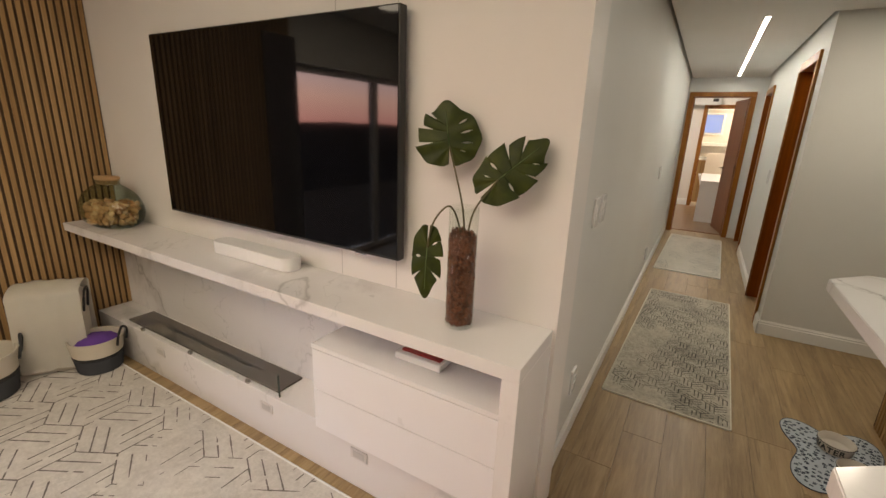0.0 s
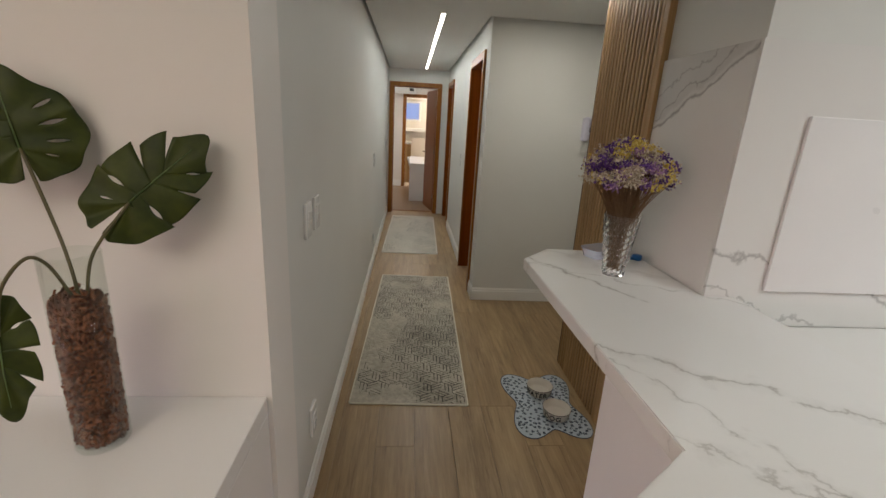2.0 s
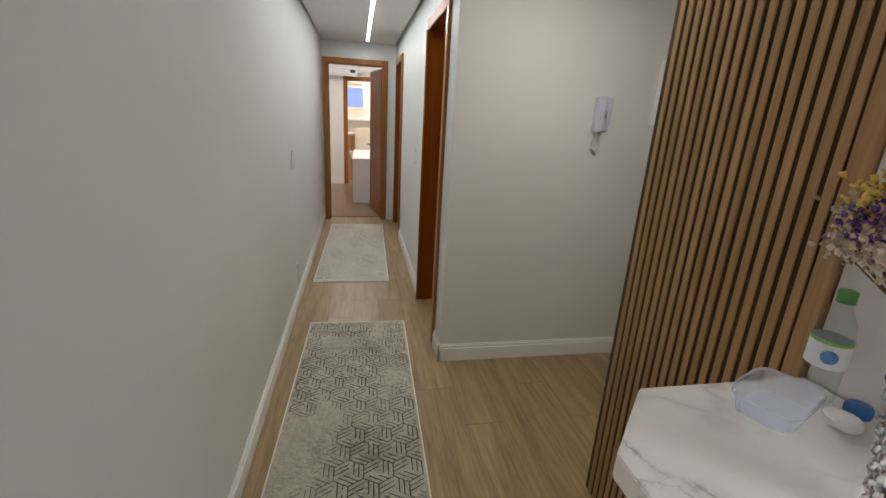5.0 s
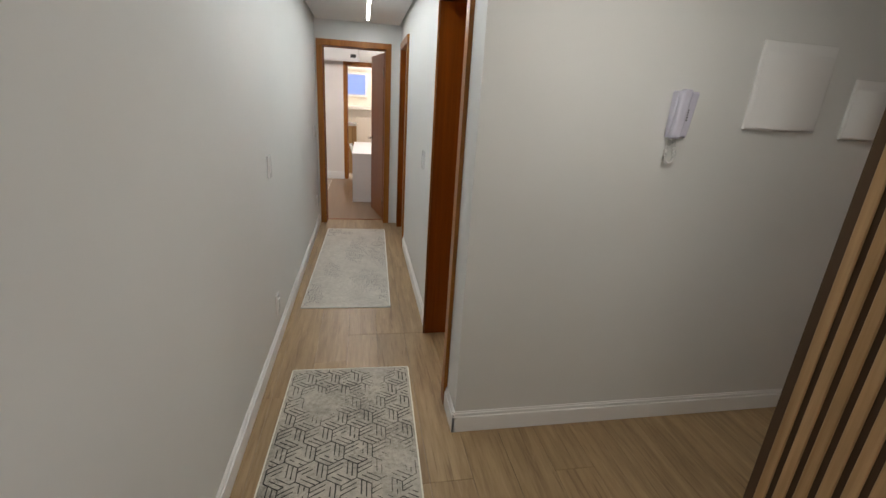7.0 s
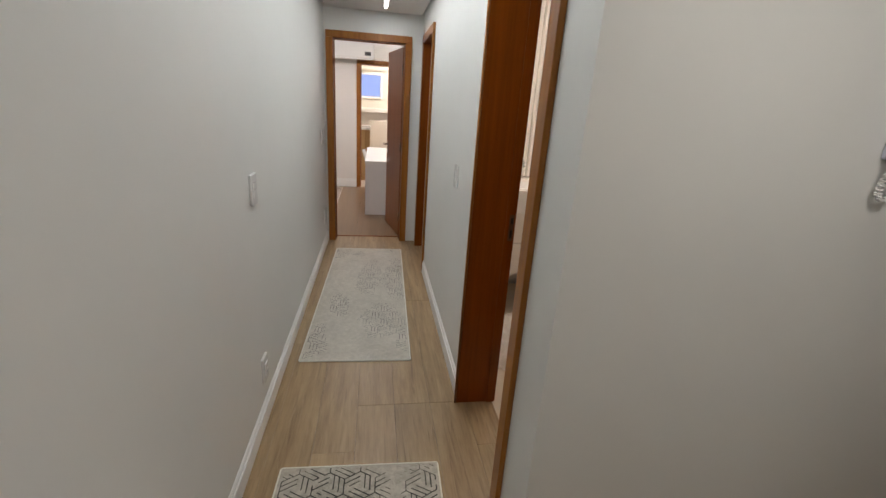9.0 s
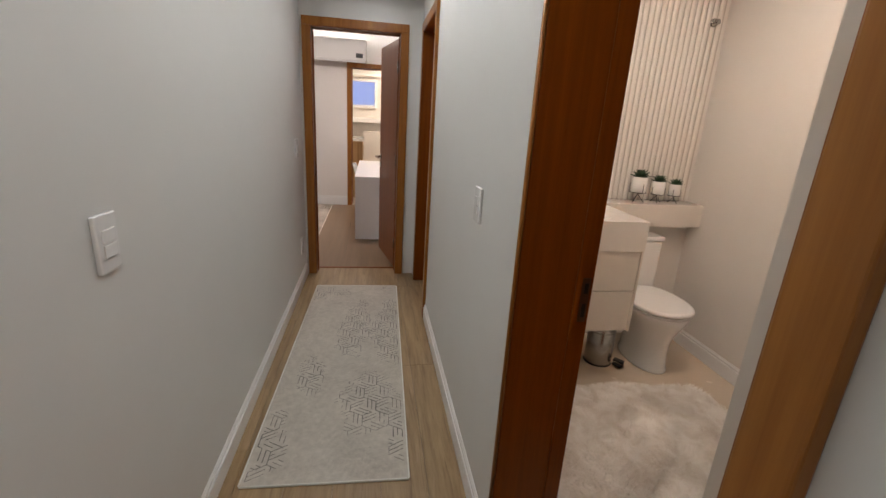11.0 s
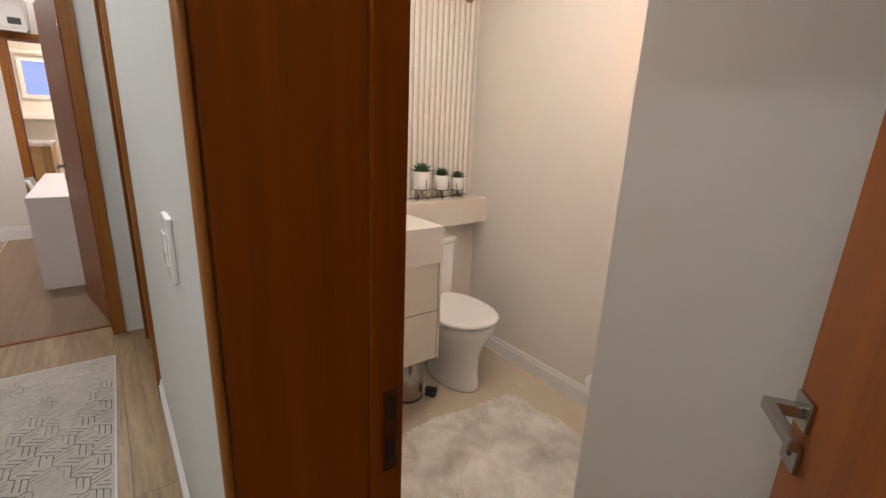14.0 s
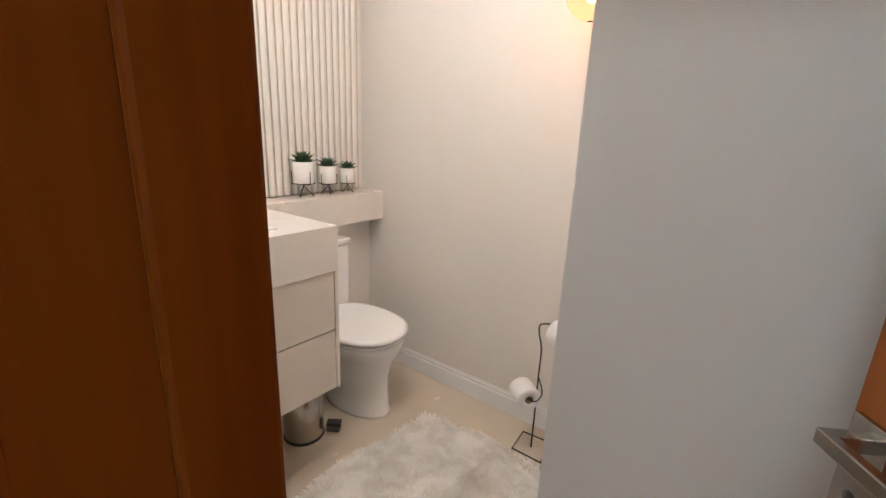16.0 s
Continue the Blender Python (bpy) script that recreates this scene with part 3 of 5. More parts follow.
tv = thing("television", "large black flat television with a dark glossy screen", "television")
screen_mat = Nodes("screen_glass", (0.003, 0.003, 0.0035), 0.045)
screen_mat.set("Specular IOR Level", 0.42)
part("housing", box(-2.165, -0.579, 1.205, 1.245, 1.012, 1.922, 0.004), BLACK, tv)
part("screen", box(-2.159, -0.585, 1.202, 1.206, 1.022, 1.917, 0.001), screen_mat.mat, tv)
part("bracket", box(-1.6, -1.1, 1.245, 1.2695, 1.3, 1.65, 0.003), BLACK, tv)
part("logo", box(-0.80, -0.74, 1.199, 1.206, 1.008, 1.0125, 0.001), STEEL, tv)

soundbar = thing("soundbar", "small white rounded soundbar on the marble shelf", "soundbar")
bar = bmesh.new()
ends = []
for k in range(33):
    a = -math.pi / 2 + math.pi * k / 32
    ends.append((0.235 + 0.052 * math.cos(a), 0.052 * math.sin(a)))
outline = ends + [(-x, -y) for x, y in ends]
part("body", slab(outline, 0.0, 0.062, 0.004), plain("speaker_cloth", (0.80, 0.79, 0.77), 0.6, 0, 700, 0.05), soundbar, m=pose(-1.41, 1.175, 0.870))
part("base", box(-1.62, -1.20, 1.14, 1.21, 0.8675, 0.871), BLACK, soundbar)

router = thing("router", "flat white router box with a red stripe in the niche", "router")
part("body", box(-0.50, -0.30, 1.08, 1.20, 0.676, 0.705, 0.006), PLASTIC, router)
part("stripe", box(-0.48, -0.31, 1.10, 1.19, 0.705, 0.712, 0.002), plain("red_plastic", (0.35, 0.03, 0.03), 0.4), router, "dark red top plate")

burner = thing("fireplace_burner", "dark steel burner tray behind a low glass screen", "fireplace")
part("tray", box(-2.62, -1.20, 1.085, 1.235, 0.2505, 0.262, 0.002), plain("smoked_steel", (0.11, 0.095, 0.085), 0.12, 0.0), burner)
part("slit", box(-2.3, -1.5, 1.15, 1.17, 0.262, 0.264), BLACK, burner)
shield = part("glass_screen", box(-2.62, -1.165, 1.058, 1.066, 0.256, 0.375, 0.001), THIN, burner, "clear low glass screen")
shield.visible_shadow = False
part("glass_edge", box(-1.165, -1.161, 1.058, 1.066, 0.256, 0.375), plain("edge_green", (0.05, 0.07, 0.06), 0.2), burner, "dark polished glass edge")
for x in (-2.4, -1.9, -1.4):
    part("clip", box(x - 0.012, x + 0.012, 1.053, 1.071, 0.2505, 0.268, 0.002), STEEL, burner)

jar = thing("cork_jar", "wide glass jar half full of wine corks with a cork lid", "jar", pose(-2.665, 1.115, 0.869) @ Matrix.Diagonal((1.95, 1.12, 1.62, 1)))
prof = [(0.0, 0.0), (0.085, 0.0), (0.118, 0.020), (0.131, 0.052), (0.127, 0.082), (0.108, 0.115), (0.078, 0.138), (0.052, 0.150), (0.047, 0.160), (0.050, 0.170)]
jg = part("glass_body", lathe(prof + [(r - 0.003, z + 0.002) for r, z in reversed(prof[1:])] + [(0, 0.004)], 40), thin_glass("jar_glass", (0.86, 0.90, 0.86), 0.8), jar)
jg.visible_shadow = False
part("lid", lathe([(0, 0.156), (0.042, 0.156), (0.044, 0.171), (0.050, 0.172), (0.050, 0.181), (0, 0.183)], 28), plain("cork", (0.45, 0.28, 0.14), 0.8), jar, "round cork lid")
rnd = random.Random(3)
corks = bmesh.new()
for _ in range(230):
    a, rr, zz = rnd.uniform(0, 6.28), 0.108 * math.sqrt(rnd.random()), rnd.uniform(0.018, 0.080)
    if rr > 0.080 + 0.5 * min(zz, 0.06) - 0.012:
        rr *= 0.86
    lathe([(0, -0.018), (0.010, -0.018), (0.0115, 0), (0.010, 0.018), (0, 0.018)], 8, corks, pose(rr * math.cos(a), rr * math.sin(a), zz, rnd.uniform(50, 130), rnd.uniform(0, 360), rnd.uniform(0, 360)))
corkmat = Nodes("cork_stoppers", (0.5, 0.33, 0.18), 0.8)
gi = corkmat.node("ShaderNodeNewGeometry")
corkmat.color(corkmat.ramp(gi.outputs["Random Per Island"], [(0.0, (0.40, 0.18, 0.07)), (0.5, (0.60, 0.34, 0.16)), (1.0, (0.70, 0.47, 0.26))]))
tagged(part("cork_heap", corks, corkmat.mat, jar, "heap of used wine corks"), kind="stuff")


# ---- monstera in a tall vase ----
LEAF = Nodes("monstera_leaf", (0.03, 0.07, 0.02), 0.5)
lv = LEAF.coords()
LEAF.color(LEAF.ramp(LEAF.noise(lv, 14, 4), [(0.3, (0.014, 0.026, 0.006)), (0.72, (0.060, 0.072, 0.010))]))
LEAF.set("Specular IOR Level", 0.25)
LEAF.bump(LEAF.noise(lv, 90, 3), 0.15, 0.001)
LEAF = LEAF.mat
STEM = plain("stem_brown", (0.10, 0.085, 0.035), 0.5)


def monstera(length, width, slits, seed, droop=0.25):
    """A split heart-shaped leaf in the local x (across) / y (to the tip) plane, from its stalk at the origin.
    slits: angle, inner end, half width in degrees, outer end (1: open at the margin)."""
    bm = bmesh.new()
    S = 16

    def gap(slit, s):
        at, s0, half, s1 = slit
        if not s0 < s < s1:
            return 0.0 if s <= s0 or s1 < 1 else half
        k = (s - s0) / (s1 - s0)
        return half * (k ** 0.7 if s1 >= 1 else math.sin(math.pi * k) ** 0.6)

    ends = [(-172, 2, 0, 3)] + sorted(slits) + [(172, 2, 0, 3)]
    for left, right in zip(ends, ends[1:]):
        mid = (left[0] + right[0]) / 2
        M = max(4, int((right[0] - left[0]) / 4))
        rows = []
        for j in range(S + 1):
            s = j / S
            p0, p1 = left[0] + gap(left, s), right[0] - gap(right, s)
            row = []
            for i in range(M + 1):
                u = i / M
                phi = math.radians(p0 + (p1 - p0) * u)
                c = math.cos(phi)
                r = 0.42 + 0.44 * (0.5 + 0.5 * c) ** 0.7 + 0.15 * max(0, c) ** 30
                r *= 1.0 + 0.02 * math.sin(9 * phi + seed)
                ahead = (u if mid < 0 else 1 - u) - 0.5
                open_end = min(1.0, (left[3] == 1) + (right[3] == 1))
                r *= 1 + 0.16 * ahead * open_end * (1 if abs(mid) > 18 else 0)
                mx, my = math.sin(phi) * r * width / 0.95, c * r * length
                k = max(0.0, 1 - abs(math.degrees(phi)) / 105)
                oy = length * 0.60 * k
                x, y = mx * s, oy + (my - oy) * s + 0.07 * length * (s * s - s) * abs(math.sin(phi))
                z = -droop * ((x / width) ** 2 * width * 0.55 + (y / length) ** 2 * length * 0.35) + 0.006 * math.sin(8 * phi) * s
                row.append(bm.verts.new((x, y, z)))
            rows.append(row)
        for j in range(S):
            for i in range(M):
                bm.faces.new((rows[j][i], rows[j][i + 1], rows[j + 1][i + 1], rows[j + 1][i])).smooth = True
    bmesh.ops.remove_doubles(bm, verts=bm.verts[:], dist=0.00005)
    bmesh.ops.recalc_face_normals(bm, faces=bm.faces[:])
    bmesh.ops.solidify(bm, geom=bm.faces[:], thickness=0.0007)
    return bm


def leaf_pose(at, tip, normal):
    y = (Vector(tip) - Vector(at)).normalized()
    z = (Vector(normal) - y * Vector(normal).dot(y)).normalized()
    x = y.cross(z)
    m = Matrix((x, y, z)).transposed().to_4x4()
    m.translation = at
    return m


plant = thing("monstera_vase", "tall clear glass vase of bark chips holding three monstera leaves", "plant", pose(-0.252, 1.115, 0.869))
vp = [(0.0, 0.0), (0.047, 0.0), (0.049, 0.004), (0.049, 0.415)]
vg = part("vase", lathe(vp + [(0.047, 0.415), (0.047, 0.012), (0, 0.012)], 40), thin_glass("vase_glass", (0.95, 0.965, 0.95), 0.35), plant, "straight clear glass cylinder")
vg.visible_shadow = False
chips = bmesh.new()
for k in range(2300):
    a, zz = rnd.uniform(0, 6.28), rnd.uniform(0.016, 0.335)
    rr = rnd.uniform(0.040, 0.0445) if zz < 0.32 else 0.041 * math.sqrt(rnd.random())
    box_m = pose(rr * math.cos(a), rr * math.sin(a), zz, 0, 0, math.degrees(a)) @ pose(0, 0, 0, rnd.uniform(0, 360), rnd.uniform(-25, 25), rnd.uniform(-25, 25)) @ Matrix.Diagonal((rnd.uniform(0.002, 0.004), rnd.uniform(0.007, 0.016), rnd.uniform(0.003, 0.006), 1))
    vs = bmesh.ops.create_cube(chips, size=1, matrix=box_m)["verts"]
lathe([(0, 0.013), (0.040, 0.013), (0.040, 0.325), (0, 0.325)], 20, chips)
barkmat = Nodes("bark_chips", (0.16, 0.06, 0.03), 0.85)
gi = barkmat.node("ShaderNodeNewGeometry")
barkmat.color(barkmat.ramp(gi.outputs["Random Per Island"], [(0.0, (0.07, 0.022, 0.010)), (0.5, (0.175, 0.058, 0.026)), (1.0, (0.30, 0.115, 0.055))]))
tagged(part("bark_filling", chips, barkmat.mat, plant, "red-brown bark chips filling the vase"), kind="stuff")
side_slits = [(-112, 0.38, 2.2, 0.62), (-88, 0.40, 2.4, 0.70), (-64, 0.42, 2.4, 0.76), (-42, 0.45, 2.2, 0.80), (26, 0.46, 3.4, 1), (48, 0.42, 4.2, 1), (78, 0.42, 4.4, 1)]
for at, tip, nrm, ln, wd, path, sd, sl in (
        ((-0.108, 0.075, 0.594), (-0.148, 0.085, 0.788), (0.35, -0.93, 0.12), 0.150, 0.146, [(0.004, 0.0, 0.33), (-0.022, 0.018, 0.43), (-0.108, 0.077, 0.594)], 1, [(-a, *q) for a, *q in side_slits]),
        ((0.086, 0.055, 0.502), (0.224, 0.100, 0.635), (0.25, -0.93, 0.22), 0.190, 0.112, [(0.012, 0.01, 0.33), (0.030, 0.02, 0.410), (0.086, 0.055, 0.502)], 2, [(-110, 0.36, 2.2, 0.60), (-84, 0.36, 2.6, 0.74), (-54, 0.30, 4.0, 1), (-27, 0.34, 3.6, 1), (30, 0.48, 2.0, 0.82), (50, 0.36, 3.0, 1), (82, 0.34, 2.4, 0.72)]),
        ((-0.100, -0.060, 0.272), (-0.098, -0.085, 0.06), (0.30, -0.95, 0.1), 0.175, 0.070, [(-0.01, 0.0, 0.33), (-0.024, -0.02, 0.395), (-0.040, -0.045, 0.415), (-0.080, -0.058, 0.36), (-0.100, -0.060, 0.272)], 3, [(-104, 0.4, 2.6, 0.7), (-76, 0.42, 4.0, 1), (-46, 0.42, 3.6, 1), (44, 0.42, 3.4, 1), (74, 0.42, 3.0, 0.75)])):
    lf = part("leaf", monstera(ln, wd, sl, sd), LEAF, plant, "dark green split monstera leaf", leaf_pose(at, tip, nrm))
    part("stalk", tube(curve_pts(path, 6), 0.0032, 8), STEM, plant, "thin brown-green stalk")
    part("midrib", tube([(0, 0, 0.0012), (0, ln * 0.4, 0.001), (0, ln * 0.82, -ln * 0.05)], 0.0016, 6, taper=0.4), plain("midrib_green", (0.10, 0.16, 0.05), 0.45), lf)


# ---- baskets ----
ROPE = plain("cotton_rope", (0.66, 0.60, 0.50), 0.85, 0, 300, 0.1)
ROPE_DARK = plain("dark_rope", (0.055, 0.06, 0.07), 0.85, 0, 300, 0.2)


def basket(m, s=1.0, filled=True):
    ob = thing("rope_basket", "cotton rope basket, cream above and dark grey below, with black handles", "basket", m, "baskets")

    def coil(r0, r1, z0, z1, n):
        pr = []
        for k in range(n):
            t = k / n
            for f in (0.0, 0.5):
                r = r0 + (r1 - r0) * (t + f / n) + (0.004 if f else 0.0)
                pr.append((r * s, (z0 + (z1 - z0) * (t + f / n)) * s))
        return pr
    lowp = coil(0.115, 0.128, 0.0, 0.10, 9)
    topp = coil(0.128, 0.145, 0.112, 0.22, 10)
    part("lower_wall", lathe([(0, 0.001)] + lowp + [(r - 0.010, z) for r, z in reversed(lowp)] + [(0, 0.012)], 36), ROPE_DARK, ob, "dark grey rope")
    part("band", lathe([(0.126 * s, 0.099 * s), (0.134 * s, 0.101 * s), (0.134 * s, 0.112 * s), (0.126 * s, 0.113 * s)], 36), BLACK, ob)
    part("upper_wall", lathe(topp + [(r - 0.010, z) for r, z in reversed(topp)], 36), ROPE, ob, "cream rope")
    for way in (1, -1):
        part("handle", tube(curve_pts([(way * 0.146 * s, -0.05, 0.17 * s), (way * 0.160 * s, -0.045, 0.24 * s), (way * 0.160 * s, 0, 0.275 * s), (way * 0.160 * s, 0.045, 0.24 * s), (way * 0.146 * s, 0.05, 0.17 * s)], 6), 0.007, 8), BLACK, ob, "black leather handle")
    if filled:
        bm = bmesh.new()
        bmesh.ops.create_icosphere(bm, subdivisions=4, radius=0.118 * s)
        for v in bm.verts:
            v.co.z = v.co.z * 0.5
            v.co *= 1 + 0.16 * noise.noise(v.co * 22) + 0.08 * noise.noise(v.co * 50)
        for f in bm.faces:
            f.smooth = True
        part("yarn", bm, plain("purple_wool", (0.12, 0.045, 0.28), 0.9, 0, 400, 0.3), ob, "purple wool filling the basket", pose(0, 0, 0.165 * s))
    return ob


basket(pose(-2.62, 0.895, 0.014, 0, 0, 40), 0.96)
basket(pose(-2.78, 0.42, 0.014, 0, 0, 70), 1.15, False)
big = thing("blanket_basket", "cream blanket folded over a tall cotton basket", "basket", pose(-2.82, 0.785, 0.014, 0, 0, 58) @ Matrix.Diagonal((1, 1, 1.18, 1)))
part("body", box(-0.15, 0.15, -0.10, 0.10, 0.0, 0.40, 0.03, 4), ROPE, big)
part("handle", tube(curve_pts([(0.155, -0.05, 0.30), (0.17, -0.04, 0.40), (0.17, 0.04, 0.40), (0.155, 0.05, 0.30)], 6), 0.007, 8), BLACK, big)
bm = bmesh.new()
rows = []
for i in range(41):
    t = i / 40
    if t < 0.42:
        yy, zz = -0.125 - 0.012 * math.sin(t * 9), 0.03 + t / 0.42 * 0.39
    elif t < 0.62:
        a = (t - 0.42) / 0.20 * math.pi
        yy, zz = -0.125 * math.cos(a), 0.42 + 0.035 * math.sin(a)
    else:
        yy, zz = 0.125, 0.42 - (t - 0.62) / 0.38 * 0.30
    rows.append([bm.verts.new((-0.165 + 0.33 * j / 24, yy + 0.009 * noise.noise(Vector((j * 0.28, i * 0.22, 1))), zz + 0.012 * noise.noise(Vector((j * 0.2, i * 0.1, 7))))) for j in range(25)])
for a, b in zip(rows, rows[1:]):
    for j in range(24):
        bm.faces.new((a[j], a[j + 1], b[j + 1], b[j])).smooth = True
bmesh.ops.solidify(bm, geom=bm.faces[:], thickness=-0.014)
part("blanket", bm, plain("cream_fleece", (0.88, 0.85, 0.77), 0.95, 0, 220, 0.05), big, "thick cream fleece blanket")


# ---- things on the bar counter ----
flowers = thing("flower_vase", "cut crystal vase with dried purple, white and yellow flowers", "vase", pose(1.213, 1.912, 1.001) @ Matrix.Diagonal((0.95, 0.95, 0.97, 1)))
bm = bmesh.new()
N = 24
rings = []
for k in range(19):
    t = k / 18
    r = 0.044 + 0.030 * t ** 1.2
    rings.append([bm.verts.new(((r + (0.0032 if (i + k) % 2 else -0.0012) * (1 if 0 < k < 17 else 0)) * math.cos(2 * math.pi * (i + 0.5 * (k % 2)) / N), (r + (0.0032 if (i + k) % 2 else -0.0012) * (1 if 0 < k < 17 else 0)) * math.sin(2 * math.pi * (i + 0.5 * (k % 2)) / N), 0.255 * t)) for i in range(N)])
inner = []
for k in range(12):
    t = k / 11
    r = 0.038 + 0.031 * t ** 1.2
    inner.append([bm.verts.new((r * math.cos(2 * math.pi * i / N), r * math.sin(2 * math.pi * i / N), 0.016 + 0.239 * t)) for i in range(N)])
for a, b in list(zip(rings, rings[1:])) + [(b, a) for a, b in zip(inner, inner[1:])]:
    for i in range(N):
        j = (i + 1) % N
        bm.faces.new((a[i], a[j], b[j], b[i]))
bm.faces.new(rings[0][::-1])
bm.faces.new(inner[0])
for i in range(N):
    bm.faces.new((rings[-1][i], rings[-1][(i + 1) % N], inner[-1][(i + 1) % N], inner[-1][i]))
crystal = part("vase", bm, glass("crystal", (0.96, 0.97, 0.97), 0.0, 1.5), flowers, "faceted cut crystal vase")
crystal.visible_shadow = False
rnd = random.Random(11)
stems = bmesh.new()
heads = {"white": ([], []), "purple": ([], []), "yellow": ([], []), "lilac": ([], [])}
ico = bmesh.new()
bmesh.ops.create_icosphere(ico, subdivisions=1, radius=1.0)
ICO_V, ICO_F = [v.co.copy() for v in ico.verts], [[v.index for v in f.verts] for f in ico.faces]
ico.free()
for k in range(230):
    a = rnd.uniform(0, 2 * math.pi)
    rr = math.sqrt(rnd.random())
    top = Vector((0.165 * rr * math.cos(a), 0.150 * rr * math.sin(a), 0.420 + 0.095 * (1 - rr ** 2) + rnd.uniform(-0.05, 0.03)))
    low = Vector((0.033 * math.cos(a * 3 + 0.9) * rnd.random() ** 0.5, 0.033 * math.sin(a * 3 + 0.9) * rnd.random() ** 0.5, 0.025))
    mid = Vector((0.056 * rr * math.cos(a + 0.2) + rnd.gauss(0, 0.006), 0.056 * rr * math.sin(a + 0.2) + rnd.gauss(0, 0.006), 0.25))
    line = curve_pts([low, mid, top], 4)
    tube(line, 0.0013, 4, stems)
    tone = noise.noise(top * 27 + Vector((4, 2, 7))) + rnd.gauss(0, 0.13)
    warm = noise.noise(top * 22 + Vector((1, 8, 3)))
    kind = "purple" if tone > 0.19 else "yellow" if warm > 0.27 else "lilac" if tone > 0.07 else "white"
    hv, hf = heads[kind]
    for _ in range(rnd.randint(44, 56)):
        c = top + Vector((rnd.gauss(0, 0.0145), rnd.gauss(0, 0.0145), rnd.gauss(0.0, 0.009)))
        r = rnd.uniform(0.0024, 0.0050)
        b0 = len(hv)
        hv += [tuple(c + r * (q + 0.6 * Vector((rnd.uniform(-1, 1), rnd.uniform(-1, 1), rnd.uniform(-1, 1))))) for q in ICO_V]
        hf += [[b0 + i for i in f] for f in ICO_F]
    if rnd.random() < 0.6:
        c2 = line[-3]
        tube([c2, c2 + Vector((rnd.uniform(-0.03, 0.03), rnd.uniform(-0.03, 0.03), 0.035))], 0.001, 4, stems)
tagged(part("stem_bundle", stems, plain("dry_stems", (0.17, 0.092, 0.042), 0.8, 0, 90, 0.3), flowers, "bundle of dry brown stems"), kind="stuff")
for kind, dark, light in (("white", (0.36, 0.28, 0.20), (0.74, 0.66, 0.54)), ("purple", (0.05, 0.015, 0.13), (0.20, 0.09, 0.36)), ("yellow", (0.55, 0.38, 0.06), (0.80, 0.66, 0.22)), ("lilac", (0.20, 0.10, 0.26), (0.50, 0.32, 0.50))):
    n = Nodes("petals_" + kind, light, 0.8)
    gi = n.node("ShaderNodeNewGeometry")
    n.color(n.mix(gi.outputs["Random Per Island"], dark, light))
    hm = bpy.data.meshes.new("blossom")
    hm.from_pydata(heads[kind][0], [], heads[kind][1])
    bm = bmesh.new()
    bm.from_mesh(hm)
    tagged(part(kind + "_blossom", bm, n.mat, flowers, "small dried " + kind + " flower heads"), kind="stuff")

living_light = thing("ceiling_light", "flat oval white ceiling light, lit", "ceiling light", pose(-2.31, -1.06, 2.585))
part("base", lathe([(0, 0.0), (0.16, 0.0), (0.16, 0.012), (0, 0.012)], 40, m=Matrix.Diagonal((1.15, 0.8, 1, 1))), PLASTIC, living_light)
lit = Nodes("lit_diffuser", (0.9, 0.9, 0.88), 0.5)
lit.set("Emission Color", (1.0, 0.92, 0.82, 1))
lit.set("Emission Strength", 5.0)
part("diffuser", lathe([(0, -0.045), (0.10, -0.040), (0.145, -0.022), (0.155, 0.0), (0, 0.0)], 40, m=Matrix.Diagonal((1.15, 0.8, 1, 1))), lit.mat, living_light, "glowing white diffuser")

tub = thing("plastic_tub", "low clear bluish plastic food tub, open", "container", pose(1.262, 2.155, 1.001, 0, 0, 25) @ Matrix.Diagonal((0.86, 0.86, 0.9, 1)))
hazy = Nodes("hazy_plastic", (0.80, 0.84, 0.93), 0.18)
hz = hazy.node("ShaderNodeBsdfTransparent")
hz.inputs["Color"].default_value = (0.90, 0.93, 1.0, 1)
hzm = hazy.node("ShaderNodeMixShader")
hzm.inputs[0].default_value = 0.34
hazy.link(hz.outputs[0], hzm.inputs[1])
hazy.link(hazy.bsdf.outputs[0], hzm.inputs[2])
hazy.link(hzm.outputs[0], hazy.tree.nodes["Material Output"].inputs["Surface"])
tub_bm = bmesh.new()
pr = []
for k in range(4):
    s, z = ((0.060, 0.0), (0.066, 0.004), (0.076, 0.045), (0.080, 0.048))[k]
    pr.append([tub_bm.verts.new((s * 1.25 * (abs(math.cos(a)) ** 0.45) * (1 if math.cos(a) >= 0 else -1), s * 0.85 * (abs(math.sin(a)) ** 0.45) * (1 if math.sin(a) >= 0 else -1), z)) for a in [2 * math.pi * i / 40 for i in range(40)]])
for a, b in zip(pr, pr[1:]):
    for i in range(40):
        tub_bm.faces.new((a[i], a[(i + 1) % 40], b[(i + 1) % 40], b[i])).smooth = True
tub_bm.faces.new(pr[0][::-1])
bmesh.ops.solidify(tub_bm, geom=tub_bm.faces[:], thickness=0.0015)
part("body", tub_bm, hazy.mat, tub).visible_shadow = False
rim = [(0.081 * 1.25 * (abs(math.cos(a)) ** 0.45) * (1 if math.cos(a) >= 0 else -1), 0.081 * 0.85 * (abs(math.sin(a)) ** 0.45) * (1 if math.sin(a) >= 0 else -1), 0.048) for a in [2 * math.pi * i / 40 for i in range(42)]]
part("rim", tube(rim, 0.0022, 6), hazy.mat, tub).visible_shadow = False

